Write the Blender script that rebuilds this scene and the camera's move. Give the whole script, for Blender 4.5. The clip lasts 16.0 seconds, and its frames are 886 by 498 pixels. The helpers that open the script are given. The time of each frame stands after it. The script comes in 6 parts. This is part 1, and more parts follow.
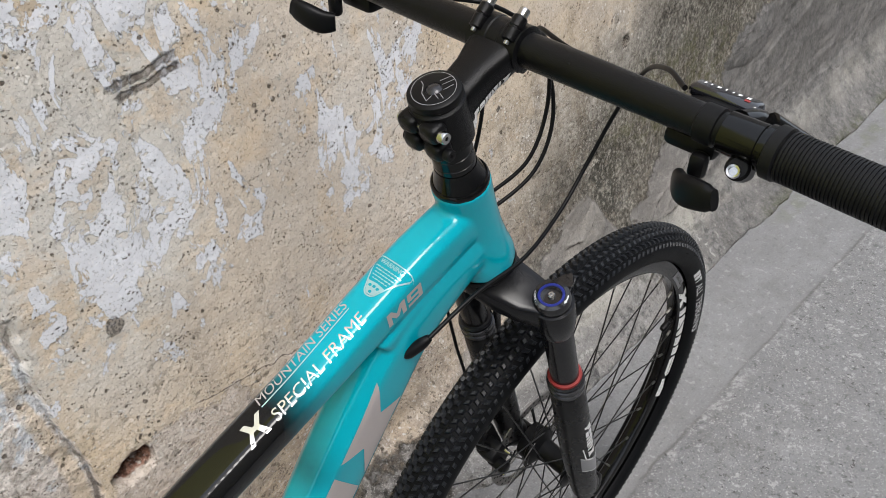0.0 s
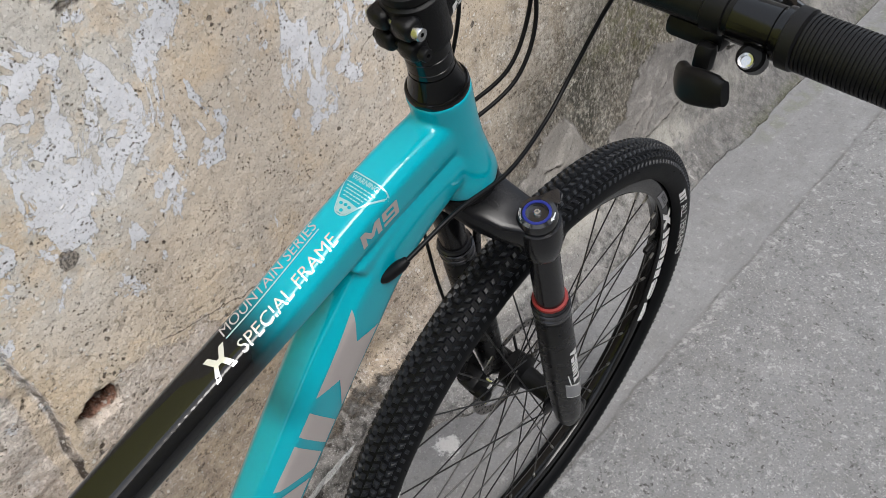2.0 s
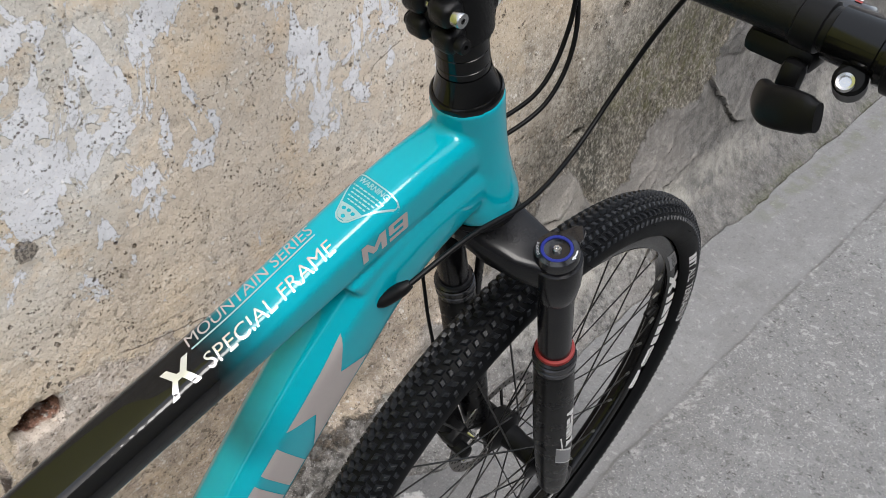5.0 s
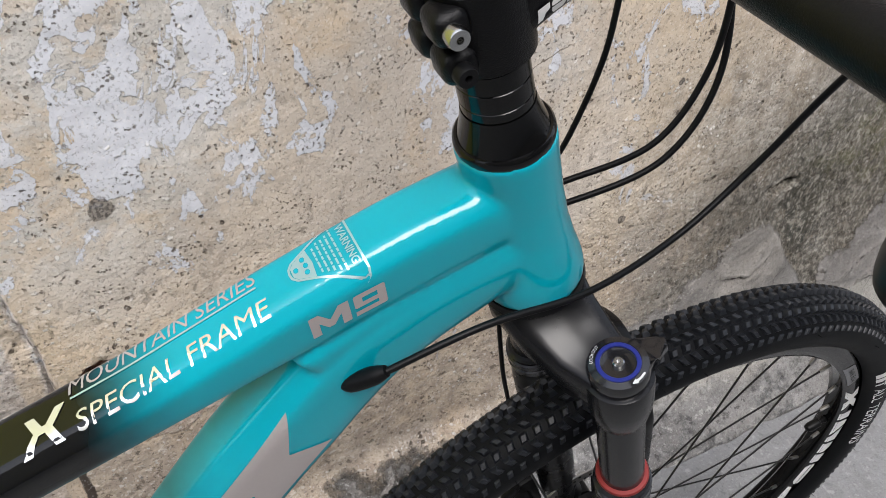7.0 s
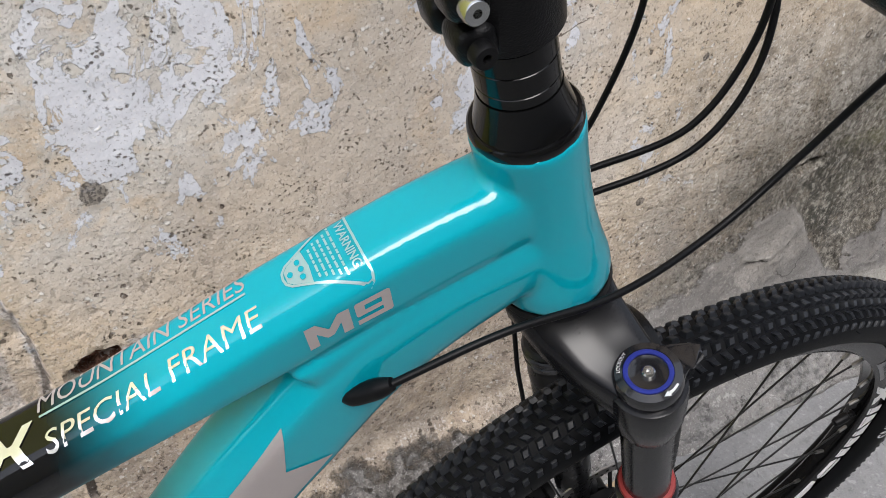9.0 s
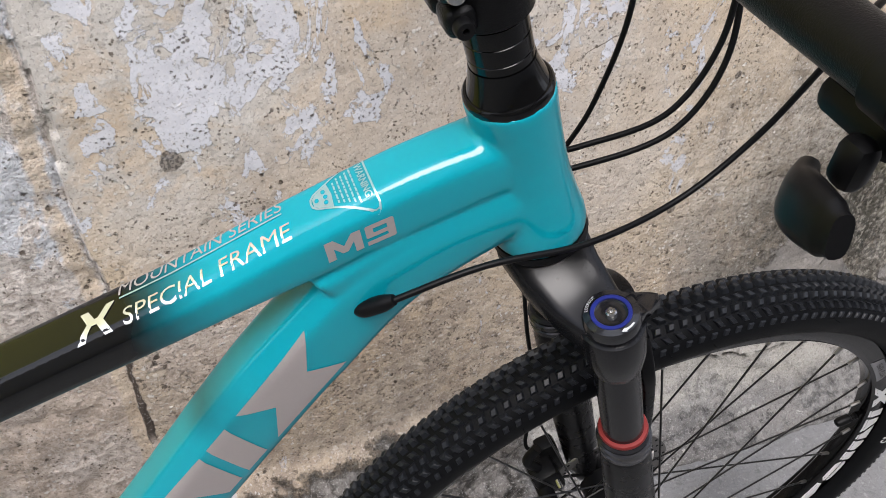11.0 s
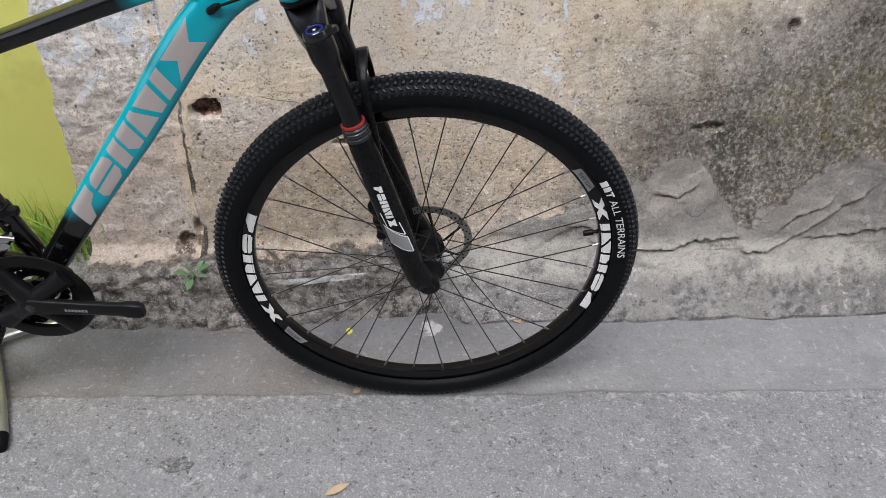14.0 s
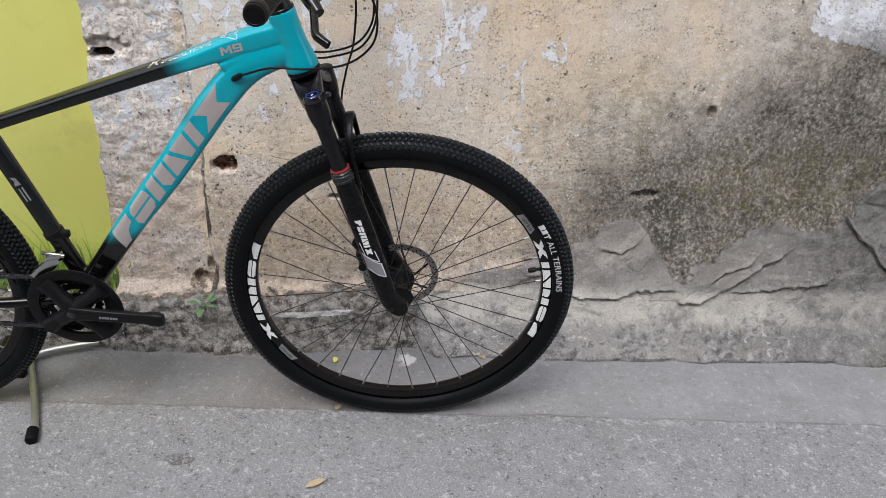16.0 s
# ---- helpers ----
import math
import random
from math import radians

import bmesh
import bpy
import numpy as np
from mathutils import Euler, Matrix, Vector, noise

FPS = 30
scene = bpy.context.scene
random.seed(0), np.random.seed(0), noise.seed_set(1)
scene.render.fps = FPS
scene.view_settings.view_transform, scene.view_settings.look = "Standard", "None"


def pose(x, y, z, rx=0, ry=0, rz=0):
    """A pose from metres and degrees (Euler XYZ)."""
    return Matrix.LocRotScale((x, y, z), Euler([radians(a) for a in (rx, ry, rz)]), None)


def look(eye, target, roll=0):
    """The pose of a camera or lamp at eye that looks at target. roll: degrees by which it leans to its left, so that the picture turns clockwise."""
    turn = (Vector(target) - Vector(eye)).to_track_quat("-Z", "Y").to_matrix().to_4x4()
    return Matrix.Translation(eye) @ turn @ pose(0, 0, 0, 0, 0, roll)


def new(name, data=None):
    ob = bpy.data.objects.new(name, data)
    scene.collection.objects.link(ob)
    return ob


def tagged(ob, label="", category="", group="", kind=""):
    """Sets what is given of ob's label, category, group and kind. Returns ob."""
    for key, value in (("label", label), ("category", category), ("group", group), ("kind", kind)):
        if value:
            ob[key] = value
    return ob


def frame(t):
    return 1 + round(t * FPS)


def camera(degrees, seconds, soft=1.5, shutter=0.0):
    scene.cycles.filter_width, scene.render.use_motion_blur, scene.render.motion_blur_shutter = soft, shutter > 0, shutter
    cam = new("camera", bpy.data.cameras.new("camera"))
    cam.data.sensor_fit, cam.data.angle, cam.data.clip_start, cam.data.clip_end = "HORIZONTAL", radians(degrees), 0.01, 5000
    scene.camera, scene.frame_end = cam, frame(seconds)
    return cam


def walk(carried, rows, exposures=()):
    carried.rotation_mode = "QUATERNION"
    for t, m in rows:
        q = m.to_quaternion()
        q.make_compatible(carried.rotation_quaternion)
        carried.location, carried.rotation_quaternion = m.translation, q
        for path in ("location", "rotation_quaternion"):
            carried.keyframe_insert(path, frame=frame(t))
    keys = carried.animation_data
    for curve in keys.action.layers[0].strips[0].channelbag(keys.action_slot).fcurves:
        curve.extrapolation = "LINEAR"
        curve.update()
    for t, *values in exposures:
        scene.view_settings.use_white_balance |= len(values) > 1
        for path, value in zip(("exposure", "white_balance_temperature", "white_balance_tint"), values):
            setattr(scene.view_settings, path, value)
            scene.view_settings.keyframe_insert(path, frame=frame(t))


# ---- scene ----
cam = camera(57.7, 16.0, soft=0.6)
PATH = [
    (0, (-0.578, -0.459, 1.283), (0.507, 0.696, 0.063), -5.3),
    (0.5, (-0.576, -0.451, 1.274), (0.508, 0.69, 0.04), -5.1),
    (1, (-0.568, -0.442, 1.264), (0.503, 0.671, -0.006), -5.1),
    (1.5, (-0.563, -0.434, 1.252), (0.494, 0.645, -0.059), -5.3),
    (2, (-0.56, -0.432, 1.24), (0.487, 0.609, -0.109), -5.3),
    (2.5, (-0.559, -0.438, 1.234), (0.486, 0.569, -0.141), -4.8),
    (3, (-0.562, -0.439, 1.23), (0.489, 0.542, -0.16), -3.9),
    (3.5, (-0.57, -0.438, 1.229), (0.488, 0.526, -0.168), -2.4),
    (4, (-0.579, -0.433, 1.227), (0.504, 0.533, -0.149), -1.5),
    (4.5, (-0.578, -0.418, 1.208), (0.574, 0.604, -0.069), -0.3),
    (5, (-0.545, -0.385, 1.177), (0.606, 0.67, -0.072), 2.4),
    (5.2, (-0.518, -0.369, 1.166), (0.602, 0.729, -0.075), 3.8),
    (7.3, (-0.358, -0.346, 1.13), (0.328, 1.016, -0.164), 1.4),
    (7.5, (-0.355, -0.343, 1.127), (0.331, 1.015, -0.171), 1.4),
    (8, (-0.354, -0.336, 1.125), (0.328, 1.012, -0.186), 1.3),
    (8.5, (-0.353, -0.326, 1.119), (0.325, 1.009, -0.206), 1.6),
    (9, (-0.35, -0.314, 1.115), (0.315, 1.016, -0.223), 1.4),
    (9.2, (-0.349, -0.31, 1.114), (0.312, 1.016, -0.23), 1.4),
    (11.3, (-0.355, -0.469, 1.153), (0.118, 0.99, -0.13), 0.8),
    (11.5, (-0.344, -0.536, 1.163), (0.079, 0.95, -0.108), 0.4),
    (12, (-0.301, -0.644, 1.19), (-0.052, 0.893, -0.067), -1.1),
    (12.5, (-0.167, -0.726, 1.191), (-0.049, 0.847, -0.04), 2.3),
    (13, (-0.065, -0.793, 1.18), (-0.012, 0.782, -0.052), 2.8),
    (13.5, (-0.027, -0.945, 1.188), (0.028, 0.632, -0.041), 0.8),
    (14, (-0.021, -1.127, 1.212), (0.047, 0.462, -0.001), 0.5),
    (14.5, (-0.025, -1.211, 1.234), (0.056, 0.411, 0.067), 0.7),
    (15, (0.011, -1.302, 1.25), (0.093, 0.355, 0.133), 1.4),
    (15.5, (0.055, -1.397, 1.279), (0.118, 0.269, 0.175), 1.9),
    (16, (0.046, -1.435, 1.287), (0.096, 0.283, 0.265), 2.0),
]
walk(cam, [(t, look(eye, target, roll)) for t, eye, target, roll in PATH],
     exposures=[(0, 0.93, 6480, 10), (5, 0.93, 6470, 10), (7.5, 0.94, 6430, 12), (9, 0.94, 6430, 12), (11.5, 0.97, 6440, 14), (13, 1.01, 6340, 13), (14.5, 1.02, 6310, 12), (16, 1.02, 6310, 12)])

# ---- world and sun: soft overcast daylight over an open lane ----
SUN_EL, SUN_AZ = radians(58), radians(200)
world = bpy.data.worlds.new("overcast_sky")
scene.world = world
world.use_nodes = True
wn = world.node_tree.nodes
sky = wn.new("ShaderNodeTexSky")
sky.sky_type, sky.sun_disc, sky.sun_elevation, sky.sun_rotation = "NISHITA", False, SUN_EL, SUN_AZ
sky.air_density, sky.dust_density, sky.ozone_density = 1.0, 5.0, 0.6
soft = wn.new("ShaderNodeMix")
soft.data_type = "RGBA"
soft.inputs["Factor"].default_value = 0.65
soft.inputs["B"].default_value = (6.0, 6.45, 7.1, 1)
world.node_tree.links.new(sky.outputs[0], soft.inputs["A"])
world.node_tree.links.new(soft.outputs["Result"], wn["Background"].inputs["Color"])
wn["Background"].inputs["Strength"].default_value = 0.14
sun = new("sun", bpy.data.lights.new("sun", "SUN"))
sun.data.energy, sun.data.angle, sun.data.color = 1.5, radians(30), (1.0, 0.99, 0.97)
sun.matrix_world = look((0, 0, 8), Vector((0, 0, 8)) + Vector((math.sin(SUN_AZ) * -0.5, 0.55, -1.0)))


# ---- node helpers ----
class Nodes:
    """A material's node tree with short calls."""

    def __init__(self, name):
        self.m = bpy.data.materials.new(name)
        self.m.use_nodes = True
        self.t = self.m.node_tree
        self.b = self.t.nodes["Principled BSDF"]
        self.c = self.t.nodes.new("ShaderNodeTexCoord").outputs["Object"]

    def link(self, a, b):
        if isinstance(a, (int, float)):
            b.default_value = a
        elif isinstance(a, tuple):
            b.default_value = (*a, 1) if len(a) == 3 else a
        else:
            self.t.links.new(a, b)

    def noise(self, scale, detail=4.0, rough=0.6, distort=0.0, coord=None, out="Fac"):
        n = self.t.nodes.new("ShaderNodeTexNoise")
        n.inputs["Scale"].default_value, n.inputs["Detail"].default_value = scale, detail
        n.inputs["Roughness"].default_value, n.inputs["Distortion"].default_value = rough, distort
        self.link(coord or self.c, n.inputs["Vector"])
        return n.outputs[out]

    def voronoi(self, scale, feature="F1", coord=None, rand=1.0, out="Distance"):
        n = self.t.nodes.new("ShaderNodeTexVoronoi")
        n.feature = feature
        n.inputs["Scale"].default_value, n.inputs["Randomness"].default_value = scale, rand
        self.link(coord or self.c, n.inputs["Vector"])
        return n.outputs[out]

    def scaled(self, x, y, z, coord=None, shift=(0, 0, 0)):
        n = self.t.nodes.new("ShaderNodeMapping")
        n.inputs["Scale"].default_value, n.inputs["Location"].default_value = (x, y, z), shift
        self.link(coord or self.c, n.inputs["Vector"])
        return n.outputs[0]

    def turned(self, degrees):
        n = self.t.nodes.new("ShaderNodeMapping")
        n.inputs["Rotation"].default_value = (0, radians(degrees), 0)
        self.link(self.c, n.inputs["Vector"])
        return n.outputs[0]

    def ramp(self, fac, *stops):
        n = self.t.nodes.new("ShaderNodeValToRGB")
        e = n.color_ramp.elements
        while len(e) < len(stops):
            e.new(0.5)
        for el, (p, col) in zip(e, stops):
            el.position = p
            el.color = (col, col, col, 1) if isinstance(col, (int, float)) else (*col, 1)
        self.link(fac, n.inputs["Fac"])
        return n.outputs["Color"]

    def mix(self, fac, a, b, kind="MIX"):
        n = self.t.nodes.new("ShaderNodeMix")
        n.data_type, n.blend_type = "RGBA", kind
        self.link(fac, n.inputs["Factor"])
        self.link(a, n.inputs["A"])
        self.link(b, n.inputs["B"])
        return n.outputs["Result"]

    def math(self, op, a, b=0.0, c=None):
        n = self.t.nodes.new("ShaderNodeMath")
        n.operation = op
        self.link(a, n.inputs[0])
        self.link(b, n.inputs[1])
        if c is not None:
            self.link(c, n.inputs[2])
        return n.outputs[0]

    def step(self, value, lo, hi):
        n = self.t.nodes.new("ShaderNodeMapRange")
        n.interpolation_type = "SMOOTHSTEP"
        self.link(value, n.inputs["Value"])
        n.inputs["From Min"].default_value, n.inputs["From Max"].default_value = lo, hi
        return n.outputs[0]

    def xyz(self):
        n = self.t.nodes.new("ShaderNodeSeparateXYZ")
        self.link(self.c, n.inputs[0])
        return n.outputs

    def random(self):
        return self.t.nodes.new("ShaderNodeObjectInfo").outputs["Random"]

    def bump(self, height, strength=0.3, dist=0.01):
        n = self.t.nodes.new("ShaderNodeBump")
        n.inputs["Strength"].default_value, n.inputs["Distance"].default_value = strength, dist
        self.link(height, n.inputs["Height"])
        self.t.links.new(n.outputs[0], self.b.inputs["Normal"])

    def done(self, color, rough=0.5, metal=0.0, coat=0.0, spec=0.5):
        self.link(color, self.b.inputs["Base Color"])
        self.link(rough, self.b.inputs["Roughness"])
        self.link(metal, self.b.inputs["Metallic"])
        self.b.inputs["Coat Weight"].default_value = coat
        self.b.inputs["Coat Roughness"].default_value = 0.04
        self.b.inputs["Specular IOR Level"].default_value = spec
        return self.m


def simple(name, color, rough=0.5, metal=0.0, coat=0.0, grain=400.0, amount=0.12, bump=0.0, spec=0.5):
    """A surface of one colour with fine grain and faint larger blotches."""
    n = Nodes(name)
    v = n.math("ADD", n.math("MULTIPLY", n.noise(grain, 2), 0.5), n.math("MULTIPLY", n.noise(grain / 14, 3), 0.5))
    lo, hi = tuple(c * (1 - amount) for c in color), tuple(min(1, c * (1 + amount)) for c in color)
    if bump:
        n.bump(n.noise(grain, 2), bump, 0.001)
    return n.done(n.mix(v, lo, hi), n.math("MULTIPLY_ADD", n.noise(grain / 10, 3), 0.12, rough - 0.06), metal, coat, spec)


# ---- materials ----
def bike_paint():
    n = Nodes("teal_to_black_gloss_paint")
    x, _, z = n.xyz()
    wob = n.math("MULTIPLY", n.math("SUBTRACT", n.noise(60, 2), 0.5), 0.01)
    a = n.math("MULTIPLY", n.step(n.math("ADD", x, wob), -0.352, -0.408), n.step(z, 0.735, 0.765))
    b = n.step(n.math("ADD", z, wob), 0.525, 0.475)
    c = n.step(x, -0.585, -0.60)
    f = n.math("MAXIMUM", n.math("MAXIMUM", a, b), c)
    fleck = n.noise(2600, 1)
    teal = n.mix(fleck, (0.0, 0.262, 0.335), (0.0, 0.33, 0.415))
    col = n.mix(f, teal, (0.003, 0.003, 0.0033))
    return n.done(col, n.math("MULTIPLY_ADD", n.noise(30, 3), 0.06, 0.3), 0.0, 0.8, 0.06)


M_PAINT = bike_paint()
M_BLACK = simple("satin_black_metal", (0.0065, 0.0065, 0.007), 0.36, 0.0, 0.0, 900, 0.2, 0.05, 0.12)
M_GLOSS = simple("gloss_black_metal", (0.003, 0.003, 0.0032), 0.12, 0.0, 0.0, 600, 0.2, 0.0, 0.28)
M_STEM = simple("grained_black_anodised", (0.0028, 0.0028, 0.0032), 0.30, 0.0, 0.0, 1300, 0.25, 0.35, 0.2)
M_FORKL = simple("dark_grey_fork_paint", (0.0048, 0.0048, 0.0053), 0.28, 0.0, 0.0, 700, 0.15, 0.0, 0.14)
M_RUBBER = simple("black_tyre_rubber", (0.0046, 0.0049, 0.0056), 0.5, 0.0, 0.0, 500, 0.3, 0.1, 0.075)
M_TREAD = simple("tyre_tread_rubber", (0.0125, 0.0138, 0.0165), 0.36, 0.0, 0.0, 500, 0.3, 0.1, 0.22)
M_GRIP = simple("soft_black_grip_rubber", (0.0065, 0.0066, 0.0072), 0.40, 0.0, 0.0, 700, 0.25, 0.1, 0.15)
M_STEEL = simple("bright_steel", (0.46, 0.46, 0.455), 0.22, 1.0, 0.0, 400, 0.1)
M_CHROME = simple("worn_chrome_tube", (0.47, 0.47, 0.46), 0.46, 1.0, 0.0, 120, 0.15)
M_ROTOR = simple("brushed_rotor_steel", (0.27, 0.26, 0.25), 0.42, 1.0, 0.0, 300, 0.15)
M_SPOKE = simple("black_spoke_steel", (0.008, 0.008, 0.008), 0.35, 0.0, 0.0, 600, 0.2)
M_CROWN = simple("forged_fork_crown_paint", (0.007, 0.007, 0.0082), 0.21, 0.0, 0.0, 700, 0.15, 0.0, 0.26)
M_NIPPLE = simple("dull_nipple_brass", (0.30, 0.295, 0.285), 0.4, 1.0, 0.0, 300, 0.1)
M_RED = simple("red_rubber_ring", (0.24, 0.016, 0.013), 0.5, 0.0, 0.0, 300, 0.1)
M_BLUE = simple("anodised_blue", (0.028, 0.042, 0.30), 0.32, 0.5, 0.0, 300, 0.15)
M_WHITE = simple("white_print", (0.68, 0.68, 0.675), 0.4, 0.0, 0.0, 300, 0.05)
M_FOIL = simple("silver_white_foil_print", (0.86, 0.86, 0.84), 0.26, 0.72, 0.0, 300, 0.04)
M_SILVER = simple("silver_grey_print", (0.37, 0.335, 0.325), 0.34, 0.15, 0.0, 500, 0.06)
M_PALE = simple("pale_silver_line", (0.36, 0.53, 0.55), 0.3, 0.5, 0.0, 500, 0.06)
M_GREY = simple("mid_grey_print", (0.22, 0.22, 0.23), 0.4, 0.2, 0.0, 500, 0.1)
M_GUN = simple("gunmetal_seal", (0.030, 0.030, 0.034), 0.24, 0.4, 0.0, 500, 0.1)
M_DIAL = simple("smooth_black_dial_plastic", (0.010, 0.010, 0.012), 0.16, 0.0, 0.3, 500, 0.2, 0.0, 0.5)
M_CAP = simple("matt_black_plastic", (0.0042, 0.0042, 0.0046), 0.42, 0.0, 0.0, 500, 0.2, 0.03, 0.15)


def concrete_ground():
    n = Nodes("worn_grey_concrete")
    x, y, _ = n.xyz()
    big = n.noise(1.1, 5, 0.6, 0.6)
    col = n.mix(big, (0.158, 0.158, 0.160), (0.232, 0.233, 0.234))
    col = n.mix(n.math("MULTIPLY", n.step(n.noise(6, 6, 0.7), 0.48, 0.7), 0.5), col, (0.160, 0.157, 0.154))
    col = n.mix(n.math("MULTIPLY", n.step(n.noise(4.2, 6, 0.72, 0.4, n.scaled(1, 1, 1, None, (3, 8, 0))), 0.54, 0.68), 0.26), col, (0.31, 0.31, 0.308))
    wob = n.math("MULTIPLY_ADD", n.noise(7, 5, 0.65), 0.034, n.math("MULTIPLY", x, 0.02))
    strip = n.step(n.math("ADD", y, wob), -0.006, 0.004)
    brush = n.noise(1.0, 5, 0.75, 0.2, n.scaled(10, 150, 1))
    stripcol = n.mix(n.step(brush, 0.2, 0.8), (0.172, 0.171, 0.173), (0.200, 0.199, 0.201))
    stripcol = n.mix(n.math("MULTIPLY", n.step(n.noise(7, 6, 0.68, 0.6, n.scaled(1, 1.4, 1, None, (6, 1, 0))), 0.42, 0.66), 0.6), stripcol, (0.236, 0.237, 0.240))
    stripcol = n.mix(n.math("MULTIPLY", n.step(n.noise(15, 6, 0.7, 0.4, n.scaled(1, 1, 1, None, (1, 9, 0))), 0.55, 0.7), 0.45), stripcol, (0.142, 0.141, 0.143))
    dash = n.step(n.noise(1.0, 4, 0.8, 0, n.scaled(34, 330, 1, None, (1, 2, 0))), 0.67, 0.72)
    stripcol = n.mix(n.math("MULTIPLY", dash, n.math("MULTIPLY_ADD", n.step(x, 0.15, -0.15), 0.5, 0.12)), stripcol, (0.44, 0.43, 0.42))
    damp = n.math("MULTIPLY", n.step(n.noise(3.2, 5, 0.65, 0.5, n.scaled(1, 1, 1, None, (2, 0, 0))), 0.40, 0.62), n.step(x, 0.25, -0.35))
    stripcol = n.mix(n.math("MULTIPLY", damp, 0.7), stripcol, (0.128, 0.113, 0.104))
    col = n.mix(n.math("MULTIPLY", strip, 0.85), col, stripcol)
    off = n.math("SUBTRACT", 1.0, n.math("MULTIPLY", strip, 0.88))
    # dark chips of aggregate and pale grit, in the worn road only
    jag = n.t.nodes.new("ShaderNodeVectorMath")
    jag.operation = "ADD"
    n.link(n.c, jag.inputs[0])
    n.link(n.mix(0.975, n.noise(60, 4, 0.7, 0, None, "Color"), (0.0, 0.0, 0.0)), jag.inputs[1])
    pick = n.noise(24, 3)
    warp = n.scaled(1.0, 2.1, 1, jag.outputs[0])
    dark = n.math("MULTIPLY", n.math("MULTIPLY", n.step(n.voronoi(52, "F1", warp), 0.27, 0.19), n.step(pick, 0.57, 0.60)), off)
    warp2 = n.scaled(1.7, 0.9, 1, jag.outputs[0], (3.1, 0.7, 0))
    dark2 = n.math("MULTIPLY", n.math("MULTIPLY", n.step(n.voronoi(64, "F1", warp2), 0.25, 0.17), n.step(n.noise(21, 3, 0.5, 0, n.scaled(1, 1, 1, None, (9, 2, 0))), 0.575, 0.605)), off)
    dark = n.math("MAXIMUM", dark, dark2)
    chipcol = n.mix(n.noise(90, 2), (0.035, 0.033, 0.032), (0.115, 0.11, 0.106))
    pale = n.math("MULTIPLY", n.step(n.voronoi(58), 0.2, 0.1), n.step(n.noise(23, 2, 0.5, 0, n.scaled(1, 1, 1, None, (7, 3, 0))), 0.55, 0.63))
    col = n.mix(n.math("MULTIPLY", pale, n.math("MULTIPLY_ADD", strip, -0.35, 0.55)), col, (0.44, 0.425, 0.41))
    col = n.mix(n.math("MULTIPLY", n.step(n.noise(230, 2, 0.6), 0.58, 0.64), n.math("MULTIPLY_ADD", strip, -0.25, 0.5)), col, (0.095, 0.094, 0.092))
    col = n.mix(n.math("MULTIPLY", n.step(n.noise(110, 4, 0.7, 0, n.scaled(1, 1, 1, None, (3, 6, 0))), 0.57, 0.66), n.math("MULTIPLY_ADD", strip, -0.2, 0.4)), col, (0.115, 0.113, 0.11))
    col = n.mix(n.math("MULTIPLY", n.step(n.noise(250, 2, 0.6, 0, n.scaled(1, 1, 1, None, (5, 5, 0))), 0.59, 0.65), n.math("MULTIPLY_ADD", strip, -0.3, 0.45)), col, (0.46, 0.45, 0.44))
    col = n.mix(n.math("MULTIPLY", dark, 0.88), col, chipcol)
    moss = n.math("MULTIPLY", n.step(n.math("ABSOLUTE", n.math("ADD", n.math("ADD", y, wob), -0.185)), 0.034, 0.012), n.math("MULTIPLY", n.step(x, 1.12, 1.28), n.step(n.noise(16, 5, 0.7), 0.44, 0.54)))
    col = n.mix(n.math("MULTIPLY", moss, 0.3), col, n.mix(n.noise(110, 3), (0.04, 0.05, 0.018), (0.15, 0.165, 0.06)))
    gcr = n.noise(64, 5, 0.66, 0.2)
    col = n.mix(n.math("MULTIPLY", n.step(gcr, 0.41, 0.36), n.math("MULTIPLY_ADD", strip, -0.22, 0.55)), col, (0.085, 0.084, 0.082))
    col = n.mix(n.math("MULTIPLY", n.step(gcr, 0.595, 0.64), n.math("MULTIPLY_ADD", strip, -0.2, 0.5)), col, (0.42, 0.415, 0.405))
    smut = n.noise(10, 7, 0.7, 0.3, n.scaled(1, 1.3, 1, None, (4, 4, 0)))
    col = n.mix(n.math("MULTIPLY", n.step(smut, 0.53, 0.66), 0.32), col, (0.13, 0.127, 0.122))
    # the crumbled pale lip on the road's side of the joint, and a shallow pothole
    lipy = n.math("ADD", n.math("ADD", y, wob), n.math("MULTIPLY", n.noise(55, 5, 0.75), 0.02))
    lip = n.math("MULTIPLY", n.math("MULTIPLY", n.step(lipy, -0.022, -0.004), n.step(lipy, 0.014, 0.006)), n.step(n.noise(13, 4, 0.6, 0, n.scaled(1, 1, 1, None, (2, 4, 0))), 0.44, 0.56))
    col = n.mix(n.math("MULTIPLY", lip, n.math("MULTIPLY", n.step(gcr, 0.46, 0.56), 0.5)), col, (0.40, 0.395, 0.385))
    px, py = n.math("MULTIPLY", n.math("ADD", x, 0.466), 1 / 0.036), n.math("MULTIPLY", n.math("ADD", y, 0.182), 1 / 0.020)
    pot = n.math("ADD", n.math("SQRT", n.math("ADD", n.math("MULTIPLY", px, px), n.math("MULTIPLY", py, py))), n.math("MULTIPLY", n.math("SUBTRACT", n.noise(60, 5, 0.75), 0.5), 1.6))
    pot = n.math("MULTIPLY", n.step(pot, 0.85, 0.65), n.step(gcr, 0.62, 0.5))
    col = n.mix(n.math("MULTIPLY", pot, 0.7), col, n.mix(n.step(n.noise(120, 4, 0.7), 0.4, 0.6), (0.075, 0.072, 0.068), (0.26, 0.25, 0.24)))
